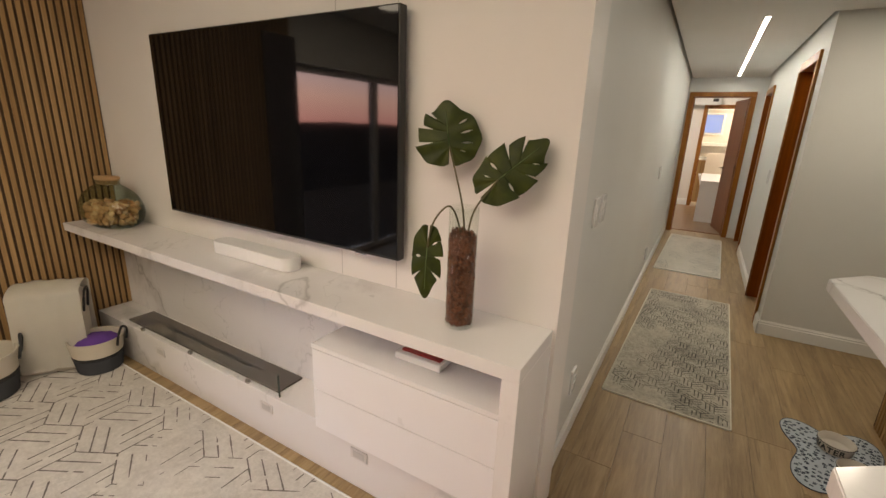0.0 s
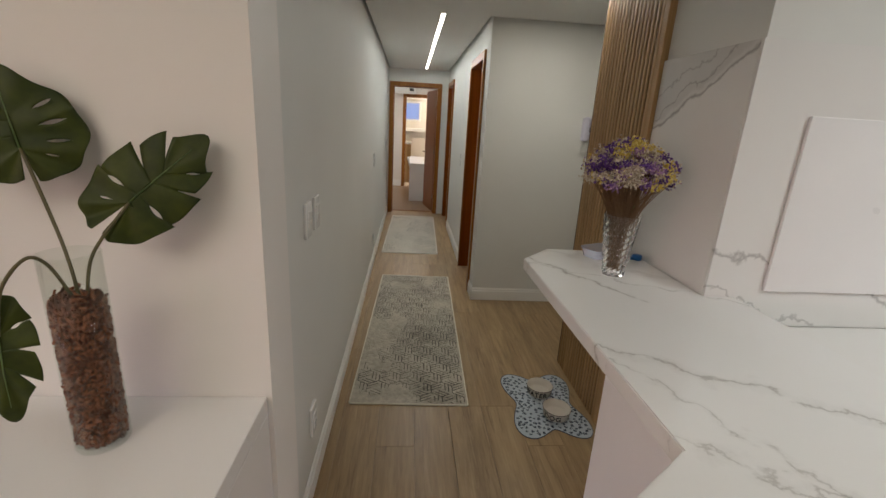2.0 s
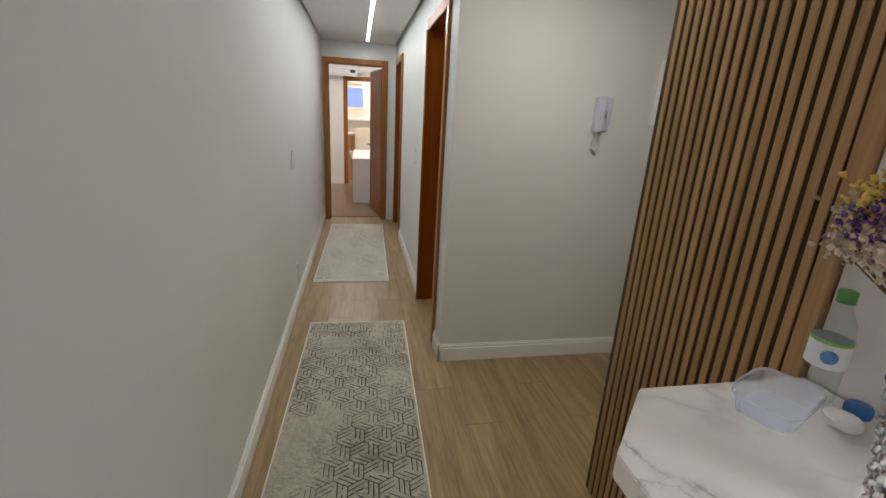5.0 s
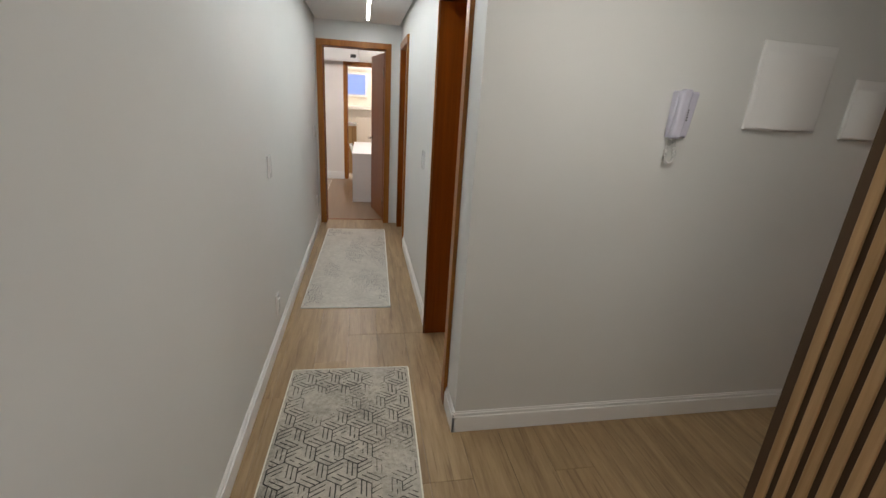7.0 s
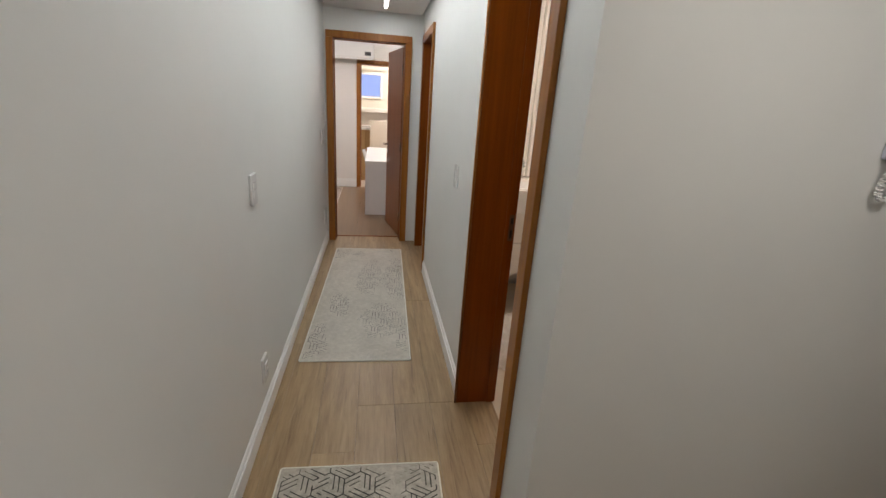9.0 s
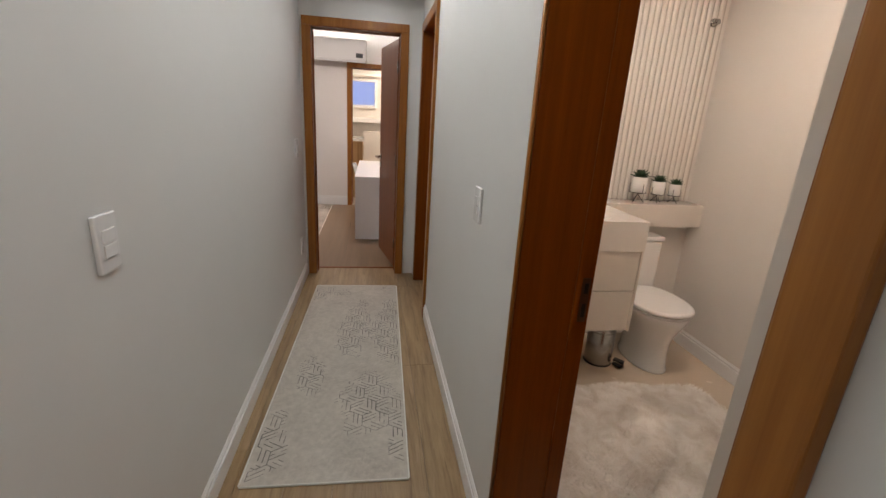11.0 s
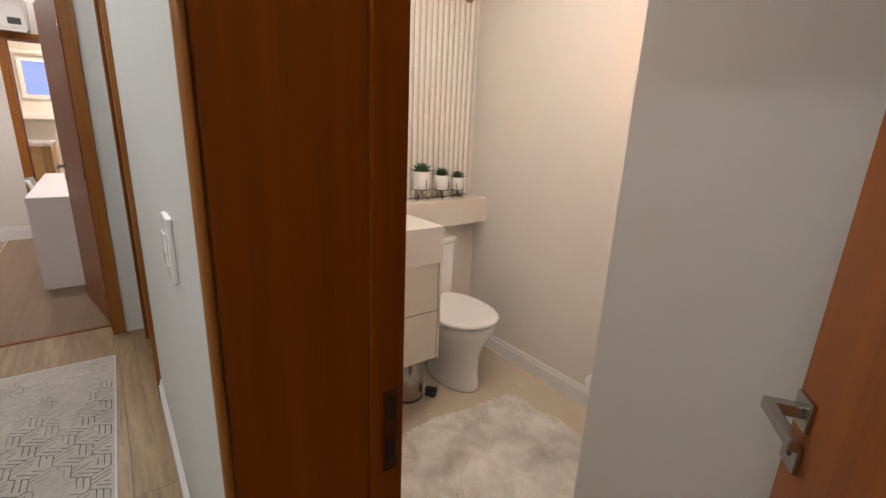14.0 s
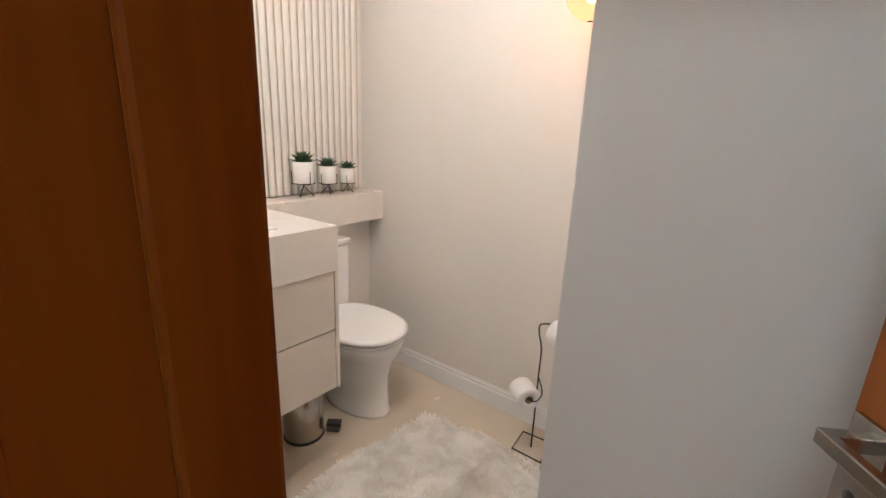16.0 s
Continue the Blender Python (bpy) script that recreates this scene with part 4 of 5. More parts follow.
bottle = thing("water_bottle", "clear plastic water bottle with a green cap and printed label", "bottle", pose(1.392, 2.185, 1.001) @ Matrix.Diagonal((1.06, 1.06, 1.06, 1)))
bp = [(0.0, 0.0), (0.026, 0.0), (0.031, 0.006), (0.031, 0.05), (0.029, 0.055), (0.031, 0.06), (0.031, 0.135), (0.027, 0.16), (0.014, 0.188), (0.0115, 0.195), (0.0115, 0.203)]
bt = part("body", lathe(bp + [(r - 0.001, z + 0.001) for r, z in reversed(bp[1:])] + [(0, 0.002)], 28), THIN, bottle)
bt.visible_shadow = False
part("cap", lathe([(0, 0.199), (0.0145, 0.199), (0.0145, 0.220), (0.013, 0.222), (0, 0.222)], 24), plain("green_cap", (0.09, 0.32, 0.07), 0.4), bottle, "green screw cap")
label_part = part("label", lathe([(0.0315, 0.075), (0.0319, 0.076), (0.0319, 0.128), (0.0315, 0.129)], 28), plain("label_paper", (0.75, 0.80, 0.84), 0.4), bottle, "white label with a blue spot and green edge")
part("edge_stripe", lathe([(0.0317, 0.122), (0.0322, 0.123), (0.0322, 0.128), (0.0317, 0.129)], 28), plain("label_green", (0.22, 0.45, 0.08), 0.4), label_part)
part("spot", lathe([(0, 0.0), (0.013, 0.0), (0.013, 0.0025), (0, 0.0025)], 20, m=pose(-0.024, -0.0205, 0.1, 90, 0, -50)), plain("label_blue", (0.10, 0.32, 0.62), 0.4), label_part)

capbag = thing("blue_cap", "small bright blue plastic cap lying on the counter", "cap", pose(1.425, 2.125, 1.001))
part("disc", lathe([(0, 0.0), (0.021, 0.0), (0.0225, 0.004), (0.0225, 0.018), (0.020, 0.022), (0, 0.022)], 24), plain("blue_plastic", (0.02, 0.14, 0.42), 0.35), capbag)
part("tab", box(-0.034, -0.012, -0.010, 0.010, 0.0, 0.010, 0.003), bpy.data.materials["blue_plastic"], capbag)
paper = bmesh.new()
bmesh.ops.create_icosphere(paper, subdivisions=3, radius=0.026)
for v in paper.verts:
    v.co *= 1 + 0.45 * noise.noise(v.co * 45 + Vector((3, 1, 2)))
    v.co.z = max(-0.018, v.co.z * 0.8)
single("crumpled_tissue", paper, plain("tissue", (0.80, 0.80, 0.82), 0.85), "small crumpled white tissue on the counter", "tissue", pose(1.345, 2.095, 1.0195))

# ---- pet corner ----
mat_outline = []
for i in range(72):
    a = 2 * math.pi * i / 72
    k = 1 - 0.25 * math.cos(4 * a)
    mat_outline.append((1.205 + 0.215 * k * math.cos(a) - 0.0 * math.sin(a), 2.445 + 0.305 * k * math.sin(a)))
petmat = thing("pet_mat", "pale blue bone-shaped pet mat printed with dark paw marks", "mat")
part("base", slab(mat_outline, 0.0005, 0.0035), plain("mat_blue", (0.46, 0.53, 0.60), 0.75, 0, 500, 0.15), petmat)
edge_bm = tube([(x, y, 0.003) for x, y in mat_outline + mat_outline[:2]], 0.0022, 6)
part("hem", edge_bm, plain("mat_hem", (0.06, 0.08, 0.13), 0.8), petmat, "dark stitched hem")
paws = bmesh.new()
rnd = random.Random(5)
spots = []
for _ in range(2000):
    a, q = rnd.uniform(0, 6.283), math.sqrt(rnd.random())
    k = (1 - 0.25 * math.cos(4 * a)) * 0.93
    c = Vector((1.205 + 0.215 * k * q * math.cos(a), 2.445 + 0.305 * k * q * math.sin(a), 0.0037))
    if all((c - d).length > 0.0225 for d in spots):
        spots.append(c)
for c in spots:
    turn = rnd.uniform(0, 6.28)
    sz = rnd.choice((0.75, 0.9, 1.05))
    for dx, dy, r in ((0, -0.003, 0.0075), (-0.0075, 0.0055, 0.0032), (-0.0027, 0.0085, 0.0033), (0.0027, 0.0085, 0.0033), (0.0075, 0.0055, 0.0032)):
        x, y = (dx * math.cos(turn) - dy * math.sin(turn)) * sz, (dx * math.sin(turn) + dy * math.cos(turn)) * sz
        paws.faces.new([paws.verts.new((c.x + x + r * sz * math.cos(q), c.y + y + r * sz * math.sin(q), c.z)) for q in [2 * math.pi * t / 9 for t in range(9)]])
tagged(part("paw_print", paws, plain("print_navy", (0.018, 0.028, 0.06), 0.8), petmat, "dark navy paw marks"), kind="stuff")


def pet_bowl(m, word, label):
    ob = thing("pet_bowl", label, "bowl", m, "pet bowls")
    pr = [(0.0, 0.0), (0.066, 0.0), (0.070, 0.004), (0.076, 0.046), (0.078, 0.052), (0.076, 0.055), (0.071, 0.054), (0.064, 0.018), (0.055, 0.012), (0.0, 0.010)]
    part("bowl", lathe(pr, 48), plain("bowl_ceramic", (0.62, 0.58, 0.52), 0.2), ob, "cream glazed ceramic bowl")
    part("rim_line", lathe([(0.0762, 0.046), (0.0785, 0.0475), (0.0785, 0.050), (0.0765, 0.0505)], 48), BLACK, ob)
    font = bpy.data.curves.new(word, "FONT")
    font.body, font.size, font.align_x, font.extrude, font.space_character = word, 0.040, "CENTER", 0.0006, 1.12
    font.offset = 0.0011
    tmp = bpy.data.objects.new("lettering", font)
    mesh = tmp.to_mesh().copy()
    tmp.to_mesh_clear()
    bpy.data.objects.remove(tmp)
    bm = bmesh.new()
    bm.from_mesh(mesh)
    for v in bm.verts:
        x, y, z = v.co
        r = 0.0718 + 0.0055 * (y + 0.008) / 0.04 + z
        a = x / 0.074
        v.co = (r * math.sin(a), -r * math.cos(a), 0.010 + y * 1.05)
    part("lettering", bm, BLACK, ob, "black letters " + word)
    return ob


pet_bowl(pose(1.21, 2.55, 0.0045, 0, 0, -38), "WATER", "cream ceramic pet bowl lettered WATER on the mat")
pet_bowl(pose(1.245, 2.335, 0.0045, 0, 0, -36), "DOG", "cream ceramic pet bowl lettered DOG on the mat")


# ---- switches and sockets ----
def plate(name, label, at, normal, h=0.132, w=0.082, keys=2):
    """A cover plate on a wall; normal 1: faces +x, -1: faces -x."""
    turn = 90 if normal > 0 else -90
    ob = thing(name, label, "switch" if "switch" in name else "socket", pose(*at, 0, 0, turn), name + "es" if "switch" in name else "sockets")
    part("frame", box(-w / 2, w / 2, -0.012, 0.0, -h / 2, h / 2, 0.005, 3), PLASTIC, ob)
    for k in range(keys):
        z = (k - (keys - 1) / 2) * 0.034
        part("key", box(-0.024, 0.024, -0.016, -0.011, z - 0.0155, z + 0.0155, 0.003), PLASTIC, ob)
    if "socket" in name:
        for x in (-0.009, 0.0, 0.009):
            part("hole", lathe([(0, 0), (0.0022, 0), (0.0022, 0.001), (0, 0.001)], 8, m=pose(x, -0.0161, -0.016 + (0.003 if x == 0 else 0), 90)), BLACK, ob)
    return ob


plate("light_switch", "white double light switch plate", (0.0, 1.90, 1.18), 1)
plate("light_switch", "white double light switch plate", (0.0, 2.05, 1.18), 1)
plate("wall_socket", "white low wall socket plate", (0.0, 1.885, 0.33), 1)
plate("light_switch", "white light switch plate in the corridor", (0.0, 4.975, 1.14), 1)
plate("wall_socket", "white low wall socket plate", (0.0, 4.945, 0.27), 1)
plate("light_switch", "white light switch plate near the bedroom door", (0.0, 7.52, 1.16), 1)
plate("wall_socket", "white low wall socket plate", (0.0, 7.62, 0.34), 1)
plate("light_switch", "white light switch plate between two doors", (W, 5.51, 1.145), -1)

# ---- corridor light ----
strip = thing("led_strip", "slim recessed white LED strip light, lit, in the ceiling", "ceiling light")
part("channel", box(0.578, 0.622, 3.98, 7.64, H - 0.004, H + 0.01), PLASTIC, strip)
part("diffuser", box(0.586, 0.614, 3.99, 7.63, H - 0.007, H - 0.003), LED, strip, "glowing diffuser")

# ---- entrance wall ----
phone = thing("intercom_phone", "pale lilac wall intercom handset with a coiled cord", "intercom", pose(1.855, 4.0, 1.468))
LILAC = plain("lilac_plastic", (0.62, 0.61, 0.72), 0.35)
pb = box(-0.046, 0.052, -0.044, 0.0, 0.004, 0.19, 0.010, 3)
for v in pb.verts:
    if v.co.z < 0.06 and v.co.y < -0.02:
        v.co.y += 0.030 * (0.06 - v.co.z) / 0.06
part("base", pb, LILAC, phone)
hs = box(-0.045, 0.0, -0.074, -0.0445, 0.0, 0.196, 0.012, 3)
for v in hs.verts:
    v.co.y += 0.012 * (1 - ((v.co.z - 0.098) / 0.098) ** 2)
    if v.co.z < 0.05:
        v.co.y += 0.022 * (0.05 - v.co.z) / 0.05
part("handset", hs, LILAC, phone, "lilac handset")
for k in range(5):
    part("grille_slot", box(0.003, 0.016, -0.0455, -0.0435, 0.075 + 0.010 * k, 0.080 + 0.010 * k, 0.0005), BLACK, phone)
coil = [(0.007 * math.cos(k * 0.9) - 0.012 - 0.022 * math.sin(2 * math.pi * k / 150), -0.020 + 0.007 * math.sin(k * 0.9), 0.004 - 0.105 * math.sin(k / 150 * math.pi)) for k in range(151)]
part("cord", tube(coil, 0.0024, 5), PLASTIC, phone, "white coiled cord")


def fuse_box(m, w, h, label):
    ob = thing("fuse_box", label, "fuse box", m, "fuse boxes")
    part("frame", box(0, w, -0.014, 0.0, 0, h, 0.006), PLASTIC, ob)
    bow = [(0.010 + (w - 0.020) * k / 20, -0.017 - 0.018 * math.sin(math.pi * k / 20)) for k in range(21)]
    bm = slab([(0.010, -0.0142)] + bow + [(w - 0.010, -0.0142)], 0.010, h - 0.045, 0.001)
    part("lid", bm, PLASTIC, ob, "bowed white lid")
    return ob


fuse_box(pose(2.18, 4.0, 1.52), 0.37, 0.36, "large white fuse box with a bowed lid on the wall")
fuse_box(pose(2.70, 4.0, 1.50), 0.20, 0.26, "small white fuse box beside a larger one")


# ---- rugs ----
def rug_thing(name, label, m, w, l, cell, seed, dark, ground, spots_of, density, thick=0.008, fields=1.6, bold=1.0, patches=()):
    """A short-pile rug with a hemmed edge and worn rows of nested chevron lines."""
    ob = thing(name, label, "rug", m)
    n = Nodes(name + "_pile", ground[1], 0.95)
    v = n.coords()
    big = n.noise(v, 3.2, 6, 0.68)
    mid = n.noise(v, 34, 5, 0.75)
    fine = n.noise(v, 420, 2, 0.6)
    c = n.ramp(n.math("ADD", n.math("MULTIPLY", big, 0.45), n.math("MULTIPLY", mid, 0.55)), [(0.36, ground[0]), (0.60, ground[1])])
    worn = n.ramp(n.math("ADD", n.math("MULTIPLY", n.noise(v, 2.1, 3), 0.5), n.math("MULTIPLY", n.noise(v, 70, 4, 0.8), 0.5)), [(0.50, (0, 0, 0)), (0.62, (spots_of, spots_of, spots_of))])
    n.color(n.mix(worn, c, tuple(x * 0.55 for x in ground[0])))
    n.bump(fine, 0.5, 0.002)
    part("rug_base", box(-w / 2, w / 2, -l / 2, l / 2, 0.0005, thick, 0.003), n.mat, ob)
    hem = [(-w / 2, -l / 2), (w / 2, -l / 2), (w / 2, l / 2), (-w / 2, l / 2), (-w / 2, -l / 2)]
    part("hem", tube([(x, y, thick * 0.55) for a, b in zip(hem, hem[1:]) for x, y in [(a[0] + (b[0] - a[0]) * t, a[1] + (b[1] - a[1]) * t) for t in (0.004, 0.5, 0.996)]], thick * 0.62, 8), plain(name + "_hem", tuple(min(0.8, x * 1.4) for x in ground[1]), 0.9, 0, 400), ob, "pale stitched hem")
    rnd = random.Random(seed)
    bm = bmesh.new()
    z = thick + 0.0006
    shift = Vector((seed * 3.1, seed * 1.7, 0))

    def stroke(p, q, wide):
        steps = max(1, int((q - p).length / 0.022))
        for k in range(steps):
            a, b = p.lerp(q, k / steps), p.lerp(q, (k + 1.02) / steps)
            m2 = (a + b) / 2
            if abs(m2.x) > w / 2 - 0.012 or abs(m2.y) > l / 2 - 0.012:
                continue
            field = 0.8 * noise.noise(Vector((m2.x * fields, m2.y * fields, 0)) + shift) + 0.6 * noise.noise(Vector((m2.x * 9, m2.y * 5, 3)) + shift)
            if patches:
                field = 0.55 * field - 0.5 + max(k * math.exp(-((m2.x - px) / rx) ** 2 - ((m2.y - py) / ry) ** 2) for px, py, rx, ry, k in patches)
            else:
                field -= 0.154 * m2.x / (w / 2) - 0.112 * m2.y / (l / 2)
            if field < density or rnd.random() < 0.06:
                continue
            d = (b - a).normalized()
            s = Vector((-d.y, d.x)) * wide * (0.5 + 0.5 * min(1.0, (field - density) * 3.5)) * rnd.uniform(0.7, 1.1) / 2
            bm.faces.new([bm.verts.new((*(u), z)) for u in (a - s, b - s, b + s, a + s)])

    # hexagons cut into three rhombs, each with nested chevrons
    ny, nx = int(l / (1.5 * cell)) + 3, int(w / (math.sqrt(3) * cell)) + 3
    for iy in range(-ny, ny + 1):
        for ix in range(-nx, nx + 1):
            c0 = Vector((math.sqrt(3) * cell * (ix + 0.5 * (iy % 2)), 1.5 * cell * iy))
            if abs(c0.x) > w / 2 + cell or abs(c0.y) > l / 2 + cell:
                continue
            flip = False
            for k in range(3):
                a0 = math.radians(30 + 120 * k + (60 if flip else 0))
                e1 = Vector((math.cos(a0), math.sin(a0))) * cell
                e2 = Vector((math.cos(a0 + math.radians(120)), math.sin(a0 + math.radians(120)))) * cell
                for f in (0.0, 0.34, 0.67):
                    stroke(c0 + e1 * f, c0 + e1 * f + e2 * (1 - 0.0), 0.0075 * bold * cell / 0.07)
    tagged(part("woven_pattern", bm, plain(name + "_line", dark, 0.95, 0, 300, 0.3), ob, "dark worn geometric lines"), kind="stuff")
    return ob


rug_thing("runner_rug", "grey-beige corridor runner with worn dark geometric lines", pose(0.447, 3.50, 0, 0, 0, -1.6), 0.675, 2.145, 0.074, 4, (0.035, 0.033, 0.031), ((0.33, 0.305, 0.255), (0.60, 0.56, 0.48)), 0.85, -0.30, 0.008, 2.2, 0.72,
          ((0.20, -0.75, 0.24, 0.42, 1.1), (0.30, -0.15, 0.16, 0.5, 0.8), (-0.30, 0.52, 0.14, 0.42, 1.1), (0.0, 0.35, 0.16, 0.45, 0.75), (-0.22, -0.88, 0.14, 0.16, 0.6), (-0.15, 0.95, 0.3, 0.15, 0.6), (0.30, 0.70, 0.10, 0.4, 0.6), (0.06, -0.1, 0.2, 0.9, 0.62)))
rug_thing("runner_rug", "pale cream corridor runner with faint worn geometric lines", pose(0.443, 6.47, 0, 0, 0, -1.4), 0.675, 2.145, 0.074, 9, (0.12, 0.115, 0.11), ((0.47, 0.435, 0.38), (0.64, 0.60, 0.53)), 0.3, -0.16, 0.008, 2.0, 0.55,
          ((0.28, 0.2, 0.10, 0.42, 1.0), (0.02, 0.35, 0.12, 0.5, 0.75), (0.14, -0.55, 0.13, 0.28, 0.8), (-0.24, 0.90, 0.22, 0.22, 0.8), (-0.18, -0.30, 0.10, 0.20, 0.7), (-0.28, -0.85, 0.10, 0.25, 0.65), (0.31, -0.75, 0.06, 0.25, 0.65)))
rug_thing("area_rug", "large cream living room rug with sparse dark geometric lines", pose(-1.72, -0.41, 0), 2.45, 2.78, 0.20, 2, (0.17, 0.15, 0.14), ((0.50, 0.47, 0.44), (0.68, 0.65, 0.61)), 0.2, -0.10, 0.013, 1.3, 0.36)

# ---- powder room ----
# The board's darker beige carries the soft shade between the flutes in its colour.
slat_panel("wall_panel_3", "vertical white fluted slats above a ledge", 6.66, "y", 6.648, -1, 1.25, 2.735, 0.99, 2.50, 0.0385, 0.0325, 0.020, plain("flute_white", (0.80, 0.76, 0.70), 0.45, 0, 180, 0.02), plain("flute_gap_shade", (0.58, 0.53, 0.47), 0.6), 0.0, 0.0125)
structure("ledge", box(1.18, 2.769, 6.49, 6.659, 0.84, 0.989, 0.002), plain("ledge_stone", (0.74, 0.69, 0.63), 0.25), "beige stone ledge above the toilet", "ledge")
structure("ledge_lower_wall", box(1.18, 2.769, 6.60, 6.659, 0.005, 0.839), WALL_POWDER, "boxed wall below the ledge", "wall")

vanity = thing("vanity_unit", "cream wall-hung vanity with a thick stone top and two drawers", "vanity")
BEIGE = plain("vanity_lacquer", (0.72, 0.66, 0.58), 0.35)
part("basin_top", box(1.24, 2.045, 5.985, 6.489, 0.82, 0.985, 0.002), plain("vanity_stone", (0.78, 0.74, 0.69), 0.2), vanity, "thick pale stone basin top")
part("basin", box(1.45, 1.86, 6.06, 6.36, 0.9852, 0.990, 0.001), CERAMIC, vanity)
part("body", box(1.25, 2.03, 6.01, 6.489, 0.348, 0.819, 0.002), BEIGE, vanity)
part("side_gable", box(2.031, 2.045, 5.99, 6.489, 0.345, 0.8195, 0.001), BEIGE, vanity)
part("drawer", box(1.25, 2.027, 5.99, 6.0095, 0.594, 0.8185, 0.002), BEIGE, vanity)
part("drawer", box(1.25, 2.027, 5.99, 6.0095, 0.350, 0.588, 0.002), BEIGE, vanity)
tap = part("tap", tube(curve_pts([(1.66, 6.42, 0.985), (1.66, 6.42, 1.12), (1.66, 6.36, 1.16), (1.66, 6.30, 1.12)], 6), 0.011, 10), STEEL, vanity, "curved chrome tap")


def oval(cx, cy, rx, ry, z, bm, n=40, back=None, square=2.0):
    ring = []
    for i in range(n):
        a = 2 * math.pi * i / n
        c, s = math.cos(a), math.sin(a)
        x, y = rx * abs(c) ** (2 / square) * (1 if c >= 0 else -1), ry * abs(s) ** (2 / square) * (1 if s >= 0 else -1)
        if back is not None:
            y = min(y, back)
        ring.append(bm.verts.new((cx + x, cy + y, z)))
    return ring


def loft(rings, bm):
    n = len(rings[0])
    for a, b in zip(rings, rings[1:]):
        for i in range(n):
            bm.faces.new((a[i], a[(i + 1) % n], b[(i + 1) % n], b[i])).smooth = True
    bm.faces.new(rings[0][::-1])
    bm.faces.new(rings[-1])
    return bm


toilet = thing("toilet", "white ceramic close-coupled toilet with the lid down", "toilet", pose(2.362, 6.20, 0.0045))
bm = bmesh.new()
loft([oval(0, 0.06, *r, bm) for r in ((0.114, 0.205, 0.0), (0.116, 0.207, 0.012), (0.107, 0.197, 0.03), (0.104, 0.190, 0.12), (0.112, 0.194, 0.20))] +
     [oval(0, 0.045, *r, bm) for r in ((0.120, 0.200, 0.255), (0.148, 0.224, 0.305), (0.177, 0.247, 0.350), (0.186, 0.252, 0.378), (0.182, 0.248, 0.386))], bm)
part("bowl", bm, CERAMIC, toilet, "white ceramic pedestal bowl")
bm = bmesh.new()
loft([oval(0, 0.045, rx, ry, z, bm, 48, 0.215, 2.3) for rx, ry, z in ((0.176, 0.241, 0.3865), (0.183, 0.248, 0.388), (0.184, 0.249, 0.398), (0.180, 0.245, 0.401))], bm)
part("seat", bm, PLASTIC, toilet, "white plastic seat")
bm = bmesh.new()
loft([oval(0, 0.045, rx, ry, z, bm, 48, 0.215, 2.3) for rx, ry, z in ((0.184, 0.250, 0.4085), (0.190, 0.256, 0.4105), (0.191, 0.257, 0.421), (0.186, 0.252, 0.429), (0.170, 0.236, 0.432))], bm)
part("lid", bm, PLASTIC, toilet, "closed white lid")
part("tank", box(-0.165, 0.148, 0.270, 0.395, 0.37, 0.74, 0.02, 4), CERAMIC, toilet, "white ceramic tank")
part("tank_lid", box(-0.172, 0.154, 0.262, 0.398, 0.741, 0.772, 0.008, 3), CERAMIC, toilet)

bin_ = thing("pedal_bin", "small brushed steel pedal bin with a black pedal", "bin", pose(2.04, 6.24, 0.0045))
part("body", lathe([(0, 0.006), (0.082, 0.006), (0.084, 0.012), (0.084, 0.22), (0.080, 0.225), (0, 0.226)], 40), STEEL, bin_)
part("base", lathe([(0, 0), (0.086, 0), (0.088, 0.004), (0.086, 0.010), (0, 0.010)], 40), BLACK, bin_, "black plastic base")
part("lid", lathe([(0.083, 0.226), (0.083, 0.240), (0.06, 0.255), (0, 0.262)], 40), STEEL, bin_)
part("pedal", slab([(0.055, -0.080), (0.085, -0.128), (0.115, -0.110), (0.080, -0.055)], 0.016, 0.024, 0.002), BLACK, bin_)
part("pedal", slab([(0.060, -0.075), (0.100, -0.128), (0.128, -0.098), (0.090, -0.050)], 0.040, 0.050, 0.002), BLACK, bin_)

fur_bm = bmesh.new()
rnd = random.Random(8)


def fur_edge(a):
    c, s = math.cos(a), math.sin(a)
    k = 1 / max(abs(c), abs(s)) ** 0.72
    return 1.905 + 0.62 * c * min(k, 1.32) * (1 + 0.05 * noise.noise(Vector((c * 3, s * 3, 5)))), 5.545 + 0.415 * s * min(k, 1.32) * (1 + 0.05 * noise.noise(Vector((c * 3, s * 3, 9))))


rows = []
for j in range(15):
    q = j / 14
    row = []
    for i in range(96):
        x, y = fur_edge(2 * math.pi * i / 96)
        x, y = 1.905 + (x - 1.905) * q, 5.545 + (y - 5.545) * q
        row.append(fur_bm.verts.new((x, y, 0.030 * (1 - q ** 6) + 0.008 + 0.010 * noise.noise(Vector((x * 9, y * 9, 2))) * (1 - q ** 3))))
    rows.append(row)
for a, b in zip(rows, rows[1:]):
    for i in range(96):
        fur_bm.faces.new((a[i], a[(i + 1) % 96], b[(i + 1) % 96], b[i])).smooth = True
furrug = thing("fur_rug", "fluffy cream-white fur rug on the powder room floor", "rug")
furmat = Nodes("fur_white", (0.86, 0.82, 0.76), 0.95)
fv = furmat.coords()
furmat.color(furmat.ramp(furmat.noise(fv, 9, 6, 0.65, 0.6), [(0.3, (0.66, 0.60, 0.52)), (0.6, (0.90, 0.87, 0.82))]))
furmat.bump(furmat.noise(furmat.coords((60, 200, 60)), 2.0, 3), 0.6, 0.004)
part("hide", fur_bm, furmat.mat, furrug)
tufts = []
tf = []
